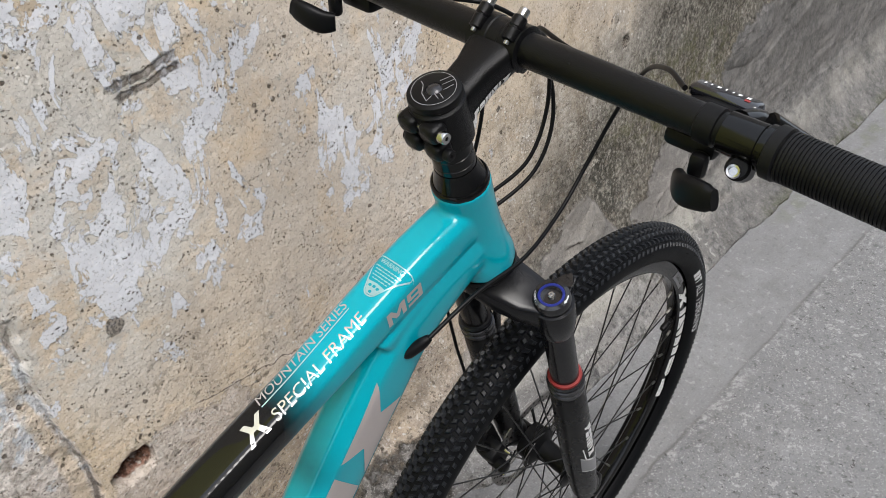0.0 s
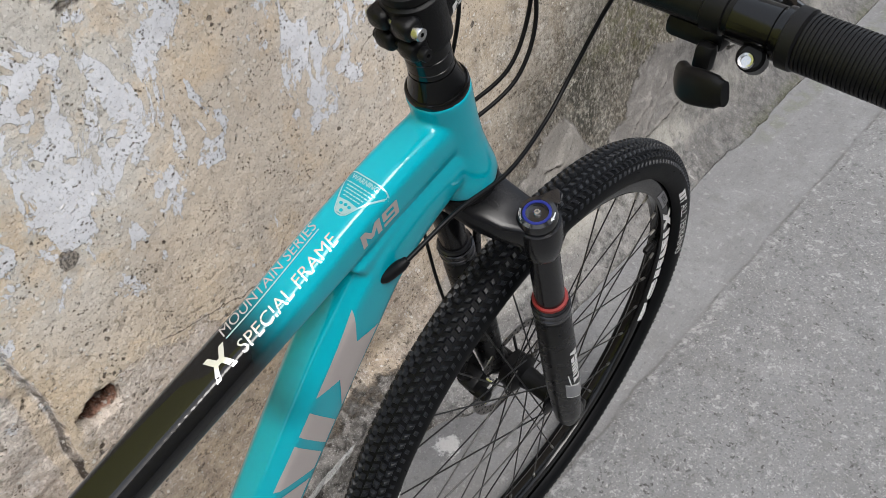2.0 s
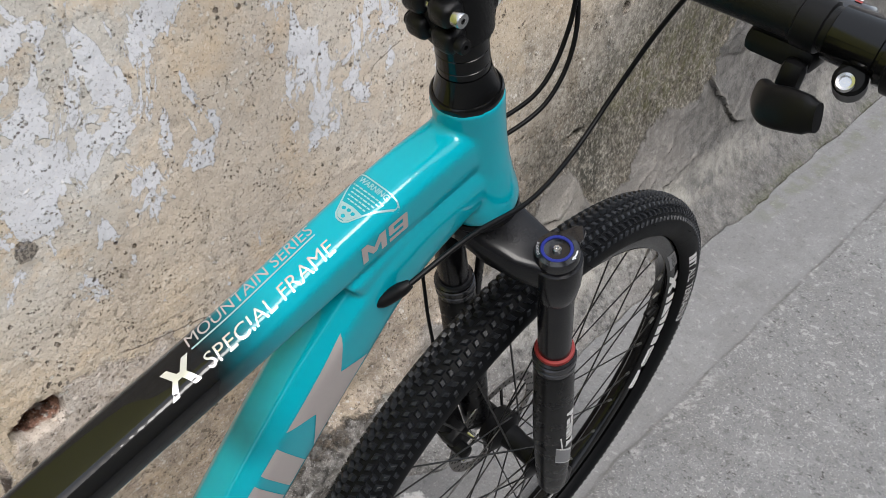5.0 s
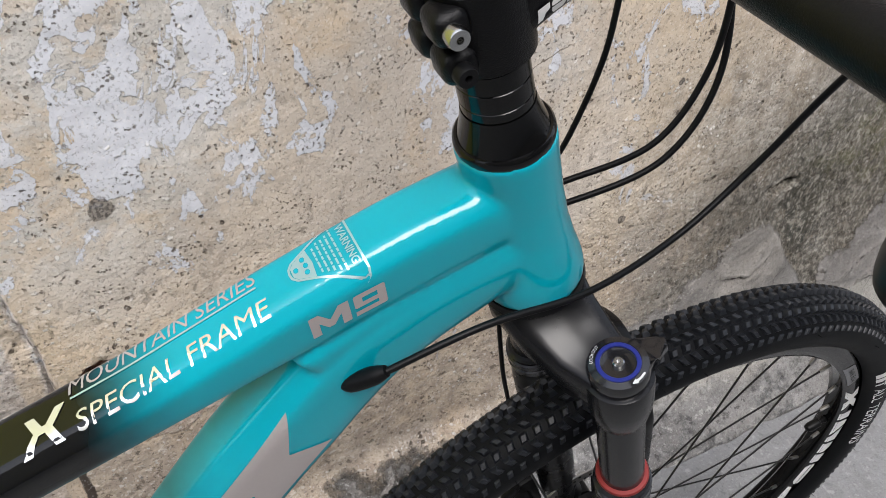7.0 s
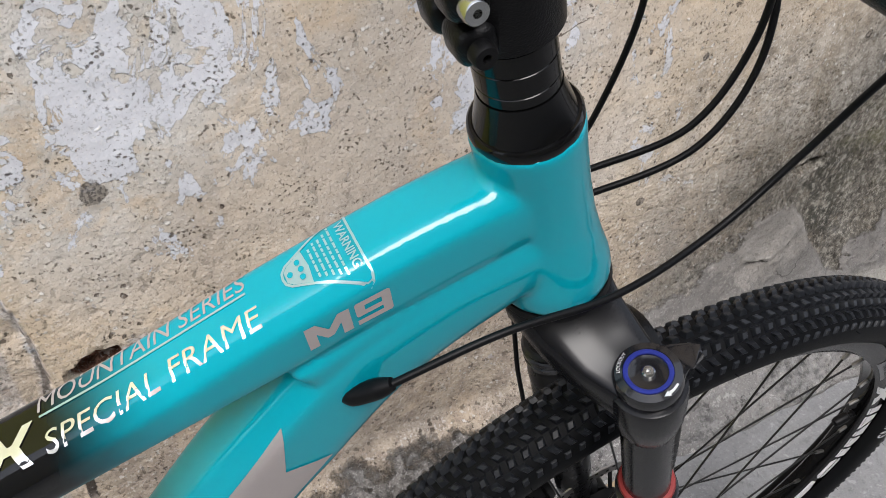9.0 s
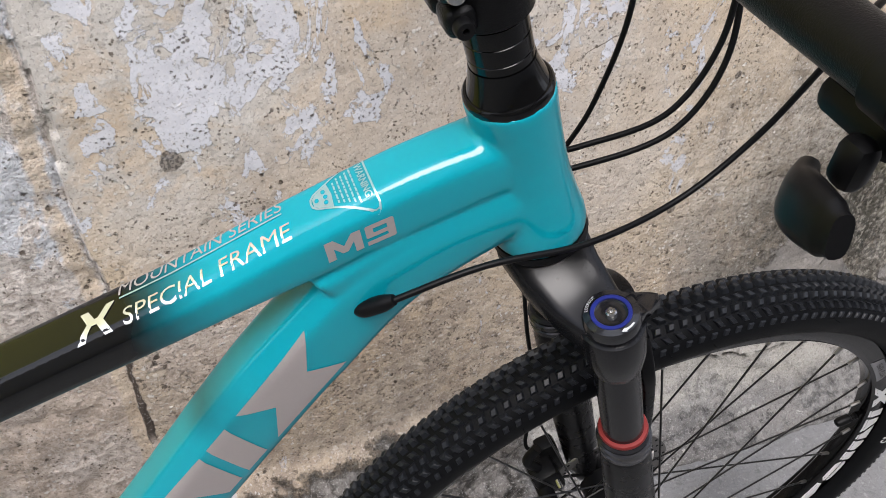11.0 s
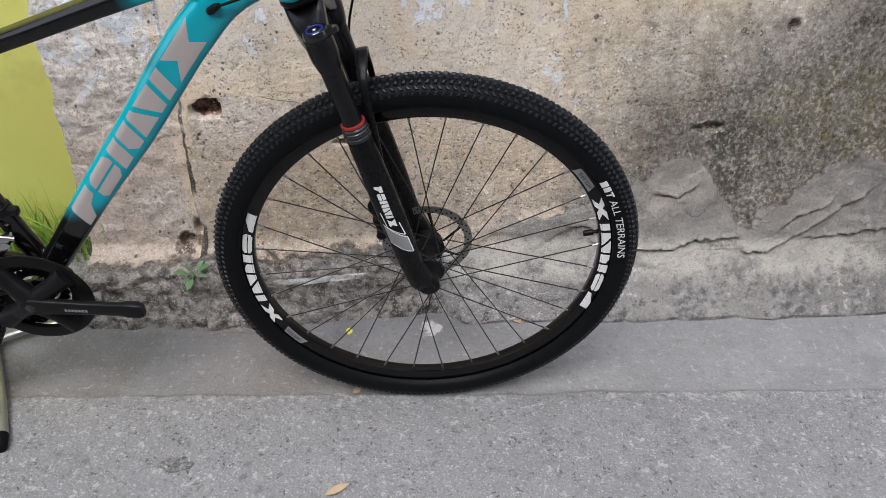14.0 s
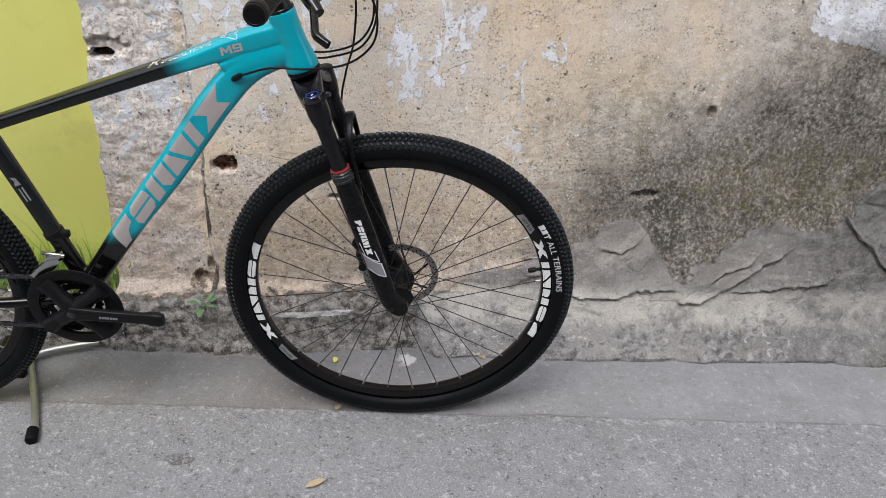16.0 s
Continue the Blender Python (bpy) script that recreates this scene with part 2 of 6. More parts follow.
    # the dark line of the joint
    jl = n.math("ABSOLUTE", n.math("ADD", n.math("ADD", y, wob), 0.001))
    col = n.mix(n.math("MULTIPLY", n.step(jl, 0.006, 0.0), n.math("MULTIPLY", n.step(n.noise(9, 4), 0.35, 0.55), 0.5)), col, (0.09, 0.083, 0.078))
    # a splash of whitewash
    sx, sy = n.math("ADD", x, -0.009), n.math("ADD", y, -0.171)
    sp = n.math("SQRT", n.math("ADD", n.math("MULTIPLY", sx, sx), n.math("MULTIPLY", sy, sy)))
    col = n.mix(n.math("MULTIPLY", n.step(n.math("ADD", sp, n.math("MULTIPLY", n.noise(60, 4), 0.07)), 0.062, 0.05), 0.8), col, (0.58, 0.57, 0.56))
    h = n.math("ADD", n.math("MULTIPLY", n.noise(150, 2, 0.6), 0.35), n.math("MULTIPLY", n.noise(16, 4, 0.6), 0.8))
    h = n.math("SUBTRACT", h, n.math("ADD", n.math("MULTIPLY", dark, 0.35), n.math("MULTIPLY", pot, 0.9)))
    h = n.math("ADD", h, n.math("MULTIPLY", gcr, n.math("MULTIPLY_ADD", strip, -0.45, 0.7)))
    n.bump(h, 0.8, 0.007)
    return n.done(col, n.math("MULTIPLY_ADD", n.noise(20, 3), 0.2, 0.66), 0, 0, 0.3)


# height of the smeared cement along the wall: x, z
CEMENT_TOP = ((-0.1, 0.10), (0.08, 0.17), (0.25, 0.20), (0.41, 0.235), (0.455, 0.285), (0.48, 0.322), (0.53, 0.341), (0.585, 0.330), (0.615, 0.295), (0.64, 0.245), (0.675, 0.205), (0.70, 0.170), (0.723, 0.165), (0.752, 0.217), (0.821, 0.267), (0.884, 0.316), (0.928, 0.343), (0.995, 0.318), (1.074, 0.303), (1.09, 0.33), (1.135, 0.415), (1.175, 0.467), (1.4, 0.50))
# trowelled lips in that cement: how far each stands out, how far it fades upwards, and its line x, z
CEMENT_LIPS = ((0.012, 0.030, ((0.36, 0.145), (0.45, 0.135), (0.552, 0.128), (0.587, 0.147), (0.673, 0.153), (0.71, 0.150))),
               (0.013, 0.045, ((0.69, 0.125), (0.766, 0.121), (0.86, 0.178), (0.942, 0.236), (0.985, 0.252))),
               (0.006, 0.020, ((0.775, 0.160), (0.82, 0.200), (0.88, 0.222), (0.91, 0.25))),
               (0.008, 0.030, ((0.83, 0.150), (0.886, 0.151), (1.018, 0.166), (1.11, 0.172))),
               (0.010, 0.050, ((1.085, 0.375), (1.115, 0.345), (1.151, 0.299), (1.19, 0.275), (1.219, 0.235), (1.256, 0.196), (1.34, 0.165))),
               (0.006, 0.020, ((0.485, 0.255), (0.55, 0.245), (0.585, 0.272), (0.605, 0.295))),
               (0.005, 0.020, ((0.30, 0.185), (0.38, 0.172), (0.43, 0.176))))


def old_plaster():
    n = Nodes("peeling_lime_plaster")
    x, y, z = n.xyz()
    mul, add, sub, step, mx = (lambda a, c: n.math("MULTIPLY", a, c)), (lambda a, c: n.math("ADD", a, c)), (lambda a, c: n.math("SUBTRACT", a, c)), n.step, (lambda a, c: n.math("MAXIMUM", a, c))
    w1, w2, w3 = n.noise(2.6, 6, 0.65, 0.4), n.noise(10, 7, 0.72), n.noise(38, 7, 0.75)
    wob, fine = mul(sub(w2, 0.5), 0.24), mul(sub(w3, 0.5), 0.06)
    edge = add(wob, fine)
    xe, ze = add(x, edge), add(z, mul(edge, 0.8))

    def blob(cx, cz, rx, rz, soft0=1.25, soft1=0.75):
        dx, dz = mul(add(xe, -cx), 1 / rx), mul(add(ze, -cz), 1 / rz)
        return step(n.math("SQRT", add(mul(dx, dx), mul(dz, dz))), soft0, soft1)

    # sandy lime coat
    col = n.mix(step(w1, 0.3, 0.7), (0.53, 0.415, 0.285), (0.63, 0.535, 0.42))
    col = n.mix(mul(step(n.noise(1.7, 5, 0.6, 0.3, n.scaled(1, 1, 1, None, (4, 0, 1))), 0.45, 0.6), 0.75), col, (0.54, 0.485, 0.425))
    col = n.mix(mul(step(w2, 0.5, 0.68), 0.5), col, (0.60, 0.455, 0.30))
    col = n.mix(mul(step(n.noise(1.0, 6, 0.7, 0.3, n.scaled(26, 1, 2.2)), 0.5, 0.66), 0.42), col, (0.40, 0.345, 0.29))
    # thin grey limewash over part of it
    wash = mx(blob(-0.40, 0.95, 0.22, 0.34), mul(blob(0.08, 0.78, 0.09, 0.2), 0.5))
    wash = mul(wash, step(add(n.noise(9, 7, 0.7, 0.6), mul(sub(w3, 0.5), 0.4)), 0.40, 0.52))
    col = n.mix(mul(wash, 0.75), col, n.mix(w3, (0.45, 0.435, 0.405), (0.60, 0.59, 0.565)))
    # crisp flakes of white paint
    fn = add(n.noise(14, 8, 0.62, 0.7, n.scaled(1.3, 1, 0.75)), mul(sub(w3, 0.5), 0.12))
    zone = mx(blob(-0.30, 0.86, 0.17, 0.28), mx(mul(blob(0.05, 0.80, 0.11, 0.16), 0.85), mul(blob(0.27, 0.80, 0.05, 0.3), 0.6)))
    zone = mx(zone, mul(blob(-0.60, 0.62, 0.12, 0.45), 0.7))
    fl = step(add(fn, mul(zone, 0.165)), 0.652, 0.656)
    fl = mul(fl, step(n.noise(34, 5, 0.65, 0.3, n.scaled(1, 1, 1, None, (7, 2, 5))), 0.40, 0.425))
    corner = mul(step(add(x, mul(fine, 1.2)), 0.900, 0.906), step(add(z, add(mul(x, 0.27), mul(fine, 1.4))), 1.050, 1.056))
    fl = mx(fl, mul(corner, step(add(n.noise(12, 6, 0.65, 0.5), mul(sub(w3, 0.5), 0.2)), 0.62, 0.58)))
    col = n.mix(mul(fl, 0.92), col, n.mix(n.noise(28, 4), (0.56, 0.57, 0.61), (0.70, 0.71, 0.75)))
    # granular damp plaster low down, and the black mould of the far part
    low = step(ze, 0.47, 0.30)
    col = n.mix(mul(low, add(mul(step(w3, 0.42, 0.6), 0.5), 0.25)), col, (0.29, 0.235, 0.19))
    grime = mx(mul(step(add(z, mul(edge, 1.4)), 0.80, 0.60), step(add(x, mul(edge, 1.5)), 0.12, 0.50)), step(add(x, mul(edge, 1.4)), 0.66, 0.88))
    grime = mul(grime, add(mul(step(w2, 0.36, 0.62), 0.45), 0.42))
    col = n.mix(grime, col, n.mix(step(w3, 0.35, 0.62), (0.125, 0.117, 0.102), (0.42, 0.395, 0.355)))
    dl = sub(add(z, mul(edge, 1.2)), add(mul(x, 0.55), 0.235))
    mould = mul(mx(step(add(dl, edge), 0.12, -0.13), step(add(x, edge), 1.1, 1.35)), step(add(x, mul(edge, 2.0)), 0.15, 0.62))
    mould = mul(mould, add(mul(step(add(mul(w3, 0.5), mul(n.noise(150, 6, 0.78), 0.5)), 0.36, 0.54), 0.66), 0.30))
    mcol = n.mix(step(w2, 0.35, 0.65), (0.062, 0.060, 0.053), (0.19, 0.18, 0.158))
    mcol = n.mix(mul(mul(blob(0.90, 0.42, 0.2, 0.11, 1.5, 0.4), step(add(w2, mul(sub(w3, 0.5), 0.9)), 0.44, 0.58)), 0.55), mcol, n.mix(w3, (0.10, 0.085, 0.035), (0.24, 0.18, 0.09)))
    col = n.mix(mul(mould, 0.86), col, mcol)
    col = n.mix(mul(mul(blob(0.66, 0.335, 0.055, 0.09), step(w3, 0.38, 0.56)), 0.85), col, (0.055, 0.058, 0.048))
    whites = mul(corner, add(mul(step(add(n.noise(13, 6, 0.65, 0.5), mul(sub(w3, 0.5), 0.2)), 0.50, 0.46), 0.55), 0.45))
    col = n.mix(mul(whites, 0.95), col, n.mix(n.noise(28, 4), (0.60, 0.615, 0.655), (0.72, 0.73, 0.76)))
    # bare rough mortar beside the yellow wall
    ex = add(x, mul(sub(n.noise(4, 6, 0.7), 0.5), 0.05))
    bare = step(ex, -0.476, -0.482)
    grit = n.noise(95, 5, 0.7)
    bcol = n.mix(step(grit, 0.36, 0.60), (0.40, 0.352, 0.312), (0.72, 0.660, 0.61))
    bcol = n.mix(mul(step(ze, 0.60, 0.36), add(mul(step(w2, 0.36, 0.56), 0.45), 0.35)), bcol, n.mix(grit, (0.36, 0.285, 0.22), (0.58, 0.475, 0.39)))
    bcol = n.mix(mul(step(n.noise(8, 7, 0.7, 0.6, n.scaled(1, 1, 1, None, (1, 6, 2))), 0.53, 0.57), step(z, 0.38, 0.55)), bcol, n.mix(grit, (0.52, 0.53, 0.555), (0.70, 0.71, 0.735)))
    bare2 = mx(bare, mul(blob(-0.36, 0.43, 0.11, 0.06, 1.1, 0.95), 0.8))
    col = n.mix(bare2, col, bcol)
    lip = mul(step(ex, -0.508, -0.503), step(ex, -0.486, -0.491))
    col = n.mix(mul(lip, mul(step(n.noise(14, 4), 0.30, 0.45), 0.9)), col, n.mix(w3, (0.50, 0.40, 0.30), (0.72, 0.61, 0.48)))
    crackx = n.math("ABSOLUTE", add(ex, 0.4830))
    col = n.mix(mul(mul(step(sub(crackx, mul(step(z, 0.55, 0.20), 0.0035)), 0.0036, 0.0014), step(add(n.noise(6, 3), mul(step(z, 0.75, 0.45), 0.08)), 0.46, 0.52)), add(mul(step(z, 0.58, 0.40), 0.55), 0.35)), col, (0.035, 0.025, 0.02))
    # low brown hollow, its inner shade painted dark
    col = n.mix(mul(blob(-0.514, 0.158, 0.028, 0.026, 1.1, 0.8), 0.85), col, n.mix(step(grit, 0.40, 0.58), (0.055, 0.038, 0.028), (0.25, 0.18, 0.135)))
    # broken red brick behind the two deep holes
    for hx, hz, hy in ((-0.426, 0.470, 0.318), (-0.672, 0.728, 0.345)):
        near = mul(step(n.math("ABSOLUTE", add(x, -hx)), 0.055, 0.05), step(n.math("ABSOLUTE", add(z, -hz)), 0.045, 0.04))
        col = n.mix(mul(near, step(y, hy, hy + 0.006)), col, n.mix(step(n.noise(60, 4, 0.7), 0.4, 0.6), (0.10, 0.048, 0.033), (0.34, 0.19, 0.14)))
    # grey cement smeared along the foot
    top = n.ramp(mul(add(add(x, mul(edge, 0.45)), 0.1), 1 / 1.5), *((((px + 0.1) / 1.5), pz) for px, pz in CEMENT_TOP))
    foot = mx(mul(step(sub(z, add(top, mul(edge, 0.35))), 0.006, -0.006), step(x, 0.10, 0.22)), step(add(z, mul(edge, 0.3)), 0.135, 0.125))
    trowel = n.noise(5.0, 4, 0.52, 0.8, n.scaled(1, 1, 1.6))
    cem = n.mix(step(trowel, 0.36, 0.64), (0.185, 0.178, 0.172), (0.285, 0.274, 0.264))
    crum = n.noise(42, 5, 0.64, 0.2, n.scaled(1, 1, 1, None, (5, 1, 3)))
    cem = n.mix(mul(step(z, 0.13, 0.19), 0.55), cem, n.mix(w2, (0.175, 0.162, 0.148), (0.25, 0.232, 0.215)))
    low2 = add(mul(step(z, 0.10, 0.05), 0.6), 0.25)
    cem = n.mix(mul(step(crum, 0.40, 0.35), low2), cem, (0.085, 0.082, 0.078))
    cem = n.mix(mul(step(crum, 0.60, 0.65), low2), cem, (0.44, 0.425, 0.40))
    cem = n.mix(mul(blob(0.548, 0.280, 0.095, 0.066, 1.15, 0.85), 0.75), cem, n.mix(w2, (0.27, 0.25, 0.228), (0.40, 0.372, 0.34)))
    pale = mul(mul(step(add(z, mul(edge, 0.2)), 0.05, 0.085), step(add(z, mul(edge, 0.2)), 0.165, 0.135)), step(x, 0.03, 0.06))
    cem = n.mix(mul(pale, 0.85), cem, n.mix(w2, (0.36, 0.345, 0.31), (0.54, 0.515, 0.465)))
    cem = n.mix(mul(mul(step(add(w2, mul(sub(w3, 0.5), 0.35)), 0.45, 0.56), step(z, 0.155, 0.075)), 0.75), cem, n.mix(step(crum, 0.40, 0.60), (0.075, 0.075, 0.077), (0.30, 0.295, 0.285)))
    rock = n.mix(step(crum, 0.38, 0.62), (0.060, 0.055, 0.049), (0.29, 0.268, 0.245))
    rock = n.mix(mul(step(n.noise(9, 6, 0.7), 0.46, 0.58), 0.6), rock, n.mix(crum, (0.10, 0.095, 0.088), (0.30, 0.285, 0.265)))
    cem = n.mix(mul(step(add(x, mul(edge, 0.4)), 0.045, 0.02), 0.95), cem, rock)
    white = mul(mul(step(n.math("ABSOLUTE", add(z, add(mul(edge, 0.05), -0.094))), 0.009, 0.006), step(x, -0.335, -0.32)), step(add(x, edge), -0.14, -0.16))
    cem = n.mix(mul(white, 0.85), cem, (0.66, 0.65, 0.63))
    far = step(add(x, mul(edge, 1.2)), 0.92, 1.15)
    cem = n.mix(mul(far, add(mul(step(w2, 0.38, 0.6), 0.35), 0.5)), cem, n.mix(step(w3, 0.35, 0.65), (0.085, 0.084, 0.083), (0.21, 0.205, 0.20)))
    cem = n.mix(mul(mul(step(add(z, mul(edge, 0.2)), 0.035, 0.012), step(x, 1.12, 1.25)), mul(step(w2, 0.46, 0.56), 0.5)), cem, n.mix(w3, (0.045, 0.055, 0.02), (0.14, 0.15, 0.06)))
    col = n.mix(foot, col, cem)
    # pits with their inner shade painted dark, grit and hairline cracks
    keep = sub(1.0, mul(foot, 0.8))
    jag = n.t.nodes.new("ShaderNodeVectorMath")
    jag.operation = "ADD"
    n.link(n.c, jag.inputs[0])
    n.link(n.mix(0.988, n.noise(85, 5, 0.75, 0, None, "Color"), (0.0, 0.0, 0.0)), jag.inputs[1])
    jc = jag.outputs[0]
    pit = mul(mul(step(n.voronoi(62, "F1", jc), 0.22, 0.17), step(n.noise(17, 3), 0.585, 0.62)), keep)
    col = n.mix(mul(pit, 0.9), col, n.mix(n.noise(200, 2), (0.05, 0.040, 0.032), (0.2, 0.16, 0.125)))
    pit2 = mul(mul(step(n.voronoi(180, "F1", jc), 0.30, 0.20), step(n.noise(30, 4), 0.51, 0.58)), keep)
    col = n.mix(mul(pit2, 0.8), col, (0.12, 0.095, 0.072))
    chip = mul(mul(step(n.voronoi(95, "F1", n.scaled(1, 1, 1, jc, (3, 1, 2))), 0.27, 0.22), step(n.noise(25, 3, 0.5, 0, n.scaled(1, 1, 1, None, (8, 1, 5))), 0.56, 0.6)), keep)
    col = n.mix(mul(mul(chip, 0.7), sub(1.0, mul(mould, 0.7))), col, (0.74, 0.71, 0.67))
    for ax, az, bx, bz in ((-0.33, 0.494, -0.14, 0.452), (0.085, 0.700, 0.16, 0.730), (0.42, 0.452, 0.60, 0.468)):
        slope = (bz - az) / (bx - ax)
        off = n.math("ABSOLUTE", add(sub(z, add(mul(x, slope), az - slope * ax)), mul(sub(n.noise(30, 5, 0.7), 0.5), 0.030)))
        col = n.mix(mul(mul(step(off, 0.0016, 0.0006), mul(step(x, ax, ax + 0.02), step(x, bx, bx - 0.02))), 0.85), col, (0.10, 0.078, 0.06))
    speck = n.noise(300, 2, 0.6)
    col = n.mix(mul(step(speck, 0.58, 0.64), 0.55), col, n.mix(0.6, col, (0.06, 0.05, 0.04)))
    col = n.mix(mul(step(n.noise(280, 2, 0.6, 0, n.scaled(1, 1, 1, None, (5, 2, 9))), 0.58, 0.64), mul(sub(1.0, mul(mould, 0.8)), 0.45)), col, n.mix(0.5, col, (0.85, 0.82, 0.78)))
    # shade painted into the hollows of the grainy surface, light onto grains that stand proud
    crumb = n.noise(78, 5, 0.64, 0.15)
    gr, gr2 = n.noise(270, 3, 0.65), n.noise(120, 3, 0.65, 0, n.scaled(1, 1, 1, None, (6, 3, 4)))
    calm = mul(mul(add(mul(step(z, 0.66, 0.42), 0.65), 0.35), keep), sub(1.0, mul(mx(fl, mul(bare, 0.6)), 0.8)))
    col = n.mix(mul(mul(step(crumb, 0.405, 0.36), 0.85), calm), col, n.mix(0.30, (0.05, 0.040, 0.030), col))
    col = n.mix(mul(mul(step(gr2, 0.375, 0.335), 0.7), calm), col, n.mix(0.45, (0.08, 0.062, 0.045), col))
    col = n.mix(mul(mul(step(crumb, 0.60, 0.645), 0.75), mul(calm, sub(1.0, mul(mould, 0.6)))), col, n.mix(0.65, (0.92, 0.89, 0.84), col))
    # pale grains and black clots in the mould
    mk = mul(mould, keep)
    mc = n.noise(125, 5, 0.72, 0.1, n.scaled(1, 1, 0.8, None, (4, 1, 6)))
    heavy = step(add(n.noise(6, 6, 0.68, 0.4, n.scaled(1.2, 1, 0.8, None, (9, 4, 2))), mul(sub(w3, 0.5), 0.35)), 0.45, 0.56)
    col = n.mix(mul(mk, mul(heavy, 0.62)), col, n.mix(w2, (0.045, 0.042, 0.034), (0.12, 0.105, 0.082)))
    col = n.mix(mul(mk, mul(step(mc, 0.53, 0.575), add(mul(heavy, -0.35), 0.85))), col, n.mix(w2, (0.30, 0.275, 0.22), (0.58, 0.55, 0.49)))
    col = n.mix(mul(mk, mul(step(mc, 0.44, 0.40), add(mul(heavy, 0.3), 0.55))), col, (0.026, 0.025, 0.021))
    damp = mul(mk, mul(blob(0.92, 0.45, 0.24, 0.11, 1.5, 0.5), step(n.noise(30, 6, 0.75, 0, n.scaled(1, 1, 1, None, (3, 3, 1))), 0.46, 0.58)))
    col = n.mix(mul(damp, 0.45), col, (0.10, 0.105, 0.035))
    # small holes: the dark inside is painted on as ragged round spots
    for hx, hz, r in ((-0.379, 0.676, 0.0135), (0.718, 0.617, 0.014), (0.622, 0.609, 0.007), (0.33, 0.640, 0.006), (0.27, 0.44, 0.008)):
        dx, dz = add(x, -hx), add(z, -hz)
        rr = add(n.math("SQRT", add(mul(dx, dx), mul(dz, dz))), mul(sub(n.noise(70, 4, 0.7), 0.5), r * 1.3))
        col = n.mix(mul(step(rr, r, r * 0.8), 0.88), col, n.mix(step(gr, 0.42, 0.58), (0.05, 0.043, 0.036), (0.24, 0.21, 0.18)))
    # an old double gouge high on the plaster
    gz, gx = add(sub(z, 0.9295), mul(add(x, 0.235), -0.10)), n.math("ABSOLUTE", add(x, 0.236))
    gz = n.math("ABSOLUTE", sub(n.math("ABSOLUTE", add(gz, mul(fine, 0.4))), 0.0065))
    gouge = mul(step(gz, 0.0055, 0.002), step(add(gx, mul(edge, 0.25)), 0.046, 0.036))
    col = n.mix(mul(gouge, add(mul(step(gr2, 0.6, 0.4), 0.45), 0.5)), col, (0.125, 0.105, 0.088))
    # trowelled layers of the cement foot, each ragged lip with painted undercut shade
    lay = n.math("FRACT", mul(n.noise(2.6, 4, 0.45, 0.8, n.scaled(1.0, 0.2, 2.2, n.turned(22))), 5.0))
    lip2 = mul(mul(step(lay, 0.030, 0.004), mul(step(n.noise(7, 4, 0.6, 0, n.scaled(1, 1, 1, None, (2, 2, 7))), 0.46, 0.56), add(mul(step(z, 0.11, 0.16), 0.75), 0.25))), mul(foot, step(x, 0.10, 0.3)))
    col = n.mix(mul(lip2, 0.8), col, (0.075, 0.068, 0.062))
    # per lip: shade painted dark just below it, highlight painted pale just above
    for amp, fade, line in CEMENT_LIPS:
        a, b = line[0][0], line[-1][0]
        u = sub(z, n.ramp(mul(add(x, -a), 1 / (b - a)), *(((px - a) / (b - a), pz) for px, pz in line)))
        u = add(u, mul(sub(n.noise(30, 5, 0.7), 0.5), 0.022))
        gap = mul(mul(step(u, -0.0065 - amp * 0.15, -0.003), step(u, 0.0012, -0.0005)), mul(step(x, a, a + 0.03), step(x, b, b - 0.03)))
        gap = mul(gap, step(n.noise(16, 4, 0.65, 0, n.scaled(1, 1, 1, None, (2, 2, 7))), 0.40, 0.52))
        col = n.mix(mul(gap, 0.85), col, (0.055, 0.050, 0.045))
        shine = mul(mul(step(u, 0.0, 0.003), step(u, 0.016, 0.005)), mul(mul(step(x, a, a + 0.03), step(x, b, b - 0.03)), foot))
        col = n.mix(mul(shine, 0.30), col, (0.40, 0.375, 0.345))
    h = add(mul(mul(gr2, 0.25), add(mul(calm, 0.85), 0.10)), add(mul(n.noise(40, 3, 0.55), 0.07), add(mul(mul(mould, mc), 0.55), mul(crumb, add(mul(calm, 0.42), 0.12)))))
    h = add(h, mul(mul(mul(foot, step(x, 0.10, 0.3)), lay), add(mul(step(z, 0.11, 0.17), 1.0), 0.15)))
    h = add(h, mul(foot, mul(crum, mul(low2, 1.3))))
    h = add(h, mul(mul(foot, step(x, 0.15, 0.0)), mul(n.noise(30, 4, 0.6), 2.2)))
    h = add(h, mul(fl, 0.22))
    h = sub(h, add(mul(pit, 0.5), mul(pit2, 0.25)))
    h = add(h, mul(chip, 0.12))
    h = add(h, mul(mul(mul(bare2, sub(1.0, foot)), grit), 0.8))
    h = add(h, mul(mul(foot, trowel), 0.9))
    h = sub(h, mul(gouge, 0.9))
    n.bump(h, 1.0, 0.0085)
    return n.done(col, 0.9, 0, 0, 0.12)


def yellow_wash():
    n = Nodes("lime_yellow_wall_paint")
    col = n.mix(n.noise(2.5, 5, 0.6), (0.64, 0.645, 0.16), (0.74, 0.735, 0.23))
    col = n.mix(n.math("MULTIPLY", n.step(n.noise(7, 6, 0.7), 0.55, 0.75), 0.35), col, (0.50, 0.48, 0.16))
    spot = n.math("MULTIPLY", n.step(n.voronoi(9), 0.1, 0.06), n.step(n.noise(5, 3), 0.55, 0.65))
    col = n.mix(n.math("MULTIPLY", spot, 0.6), col, (0.22, 0.2, 0.07))
    n.bump(n.noise(60, 4), 0.2, 0.004)
    return n.done(col, 0.7, 0, 0, 0.25)


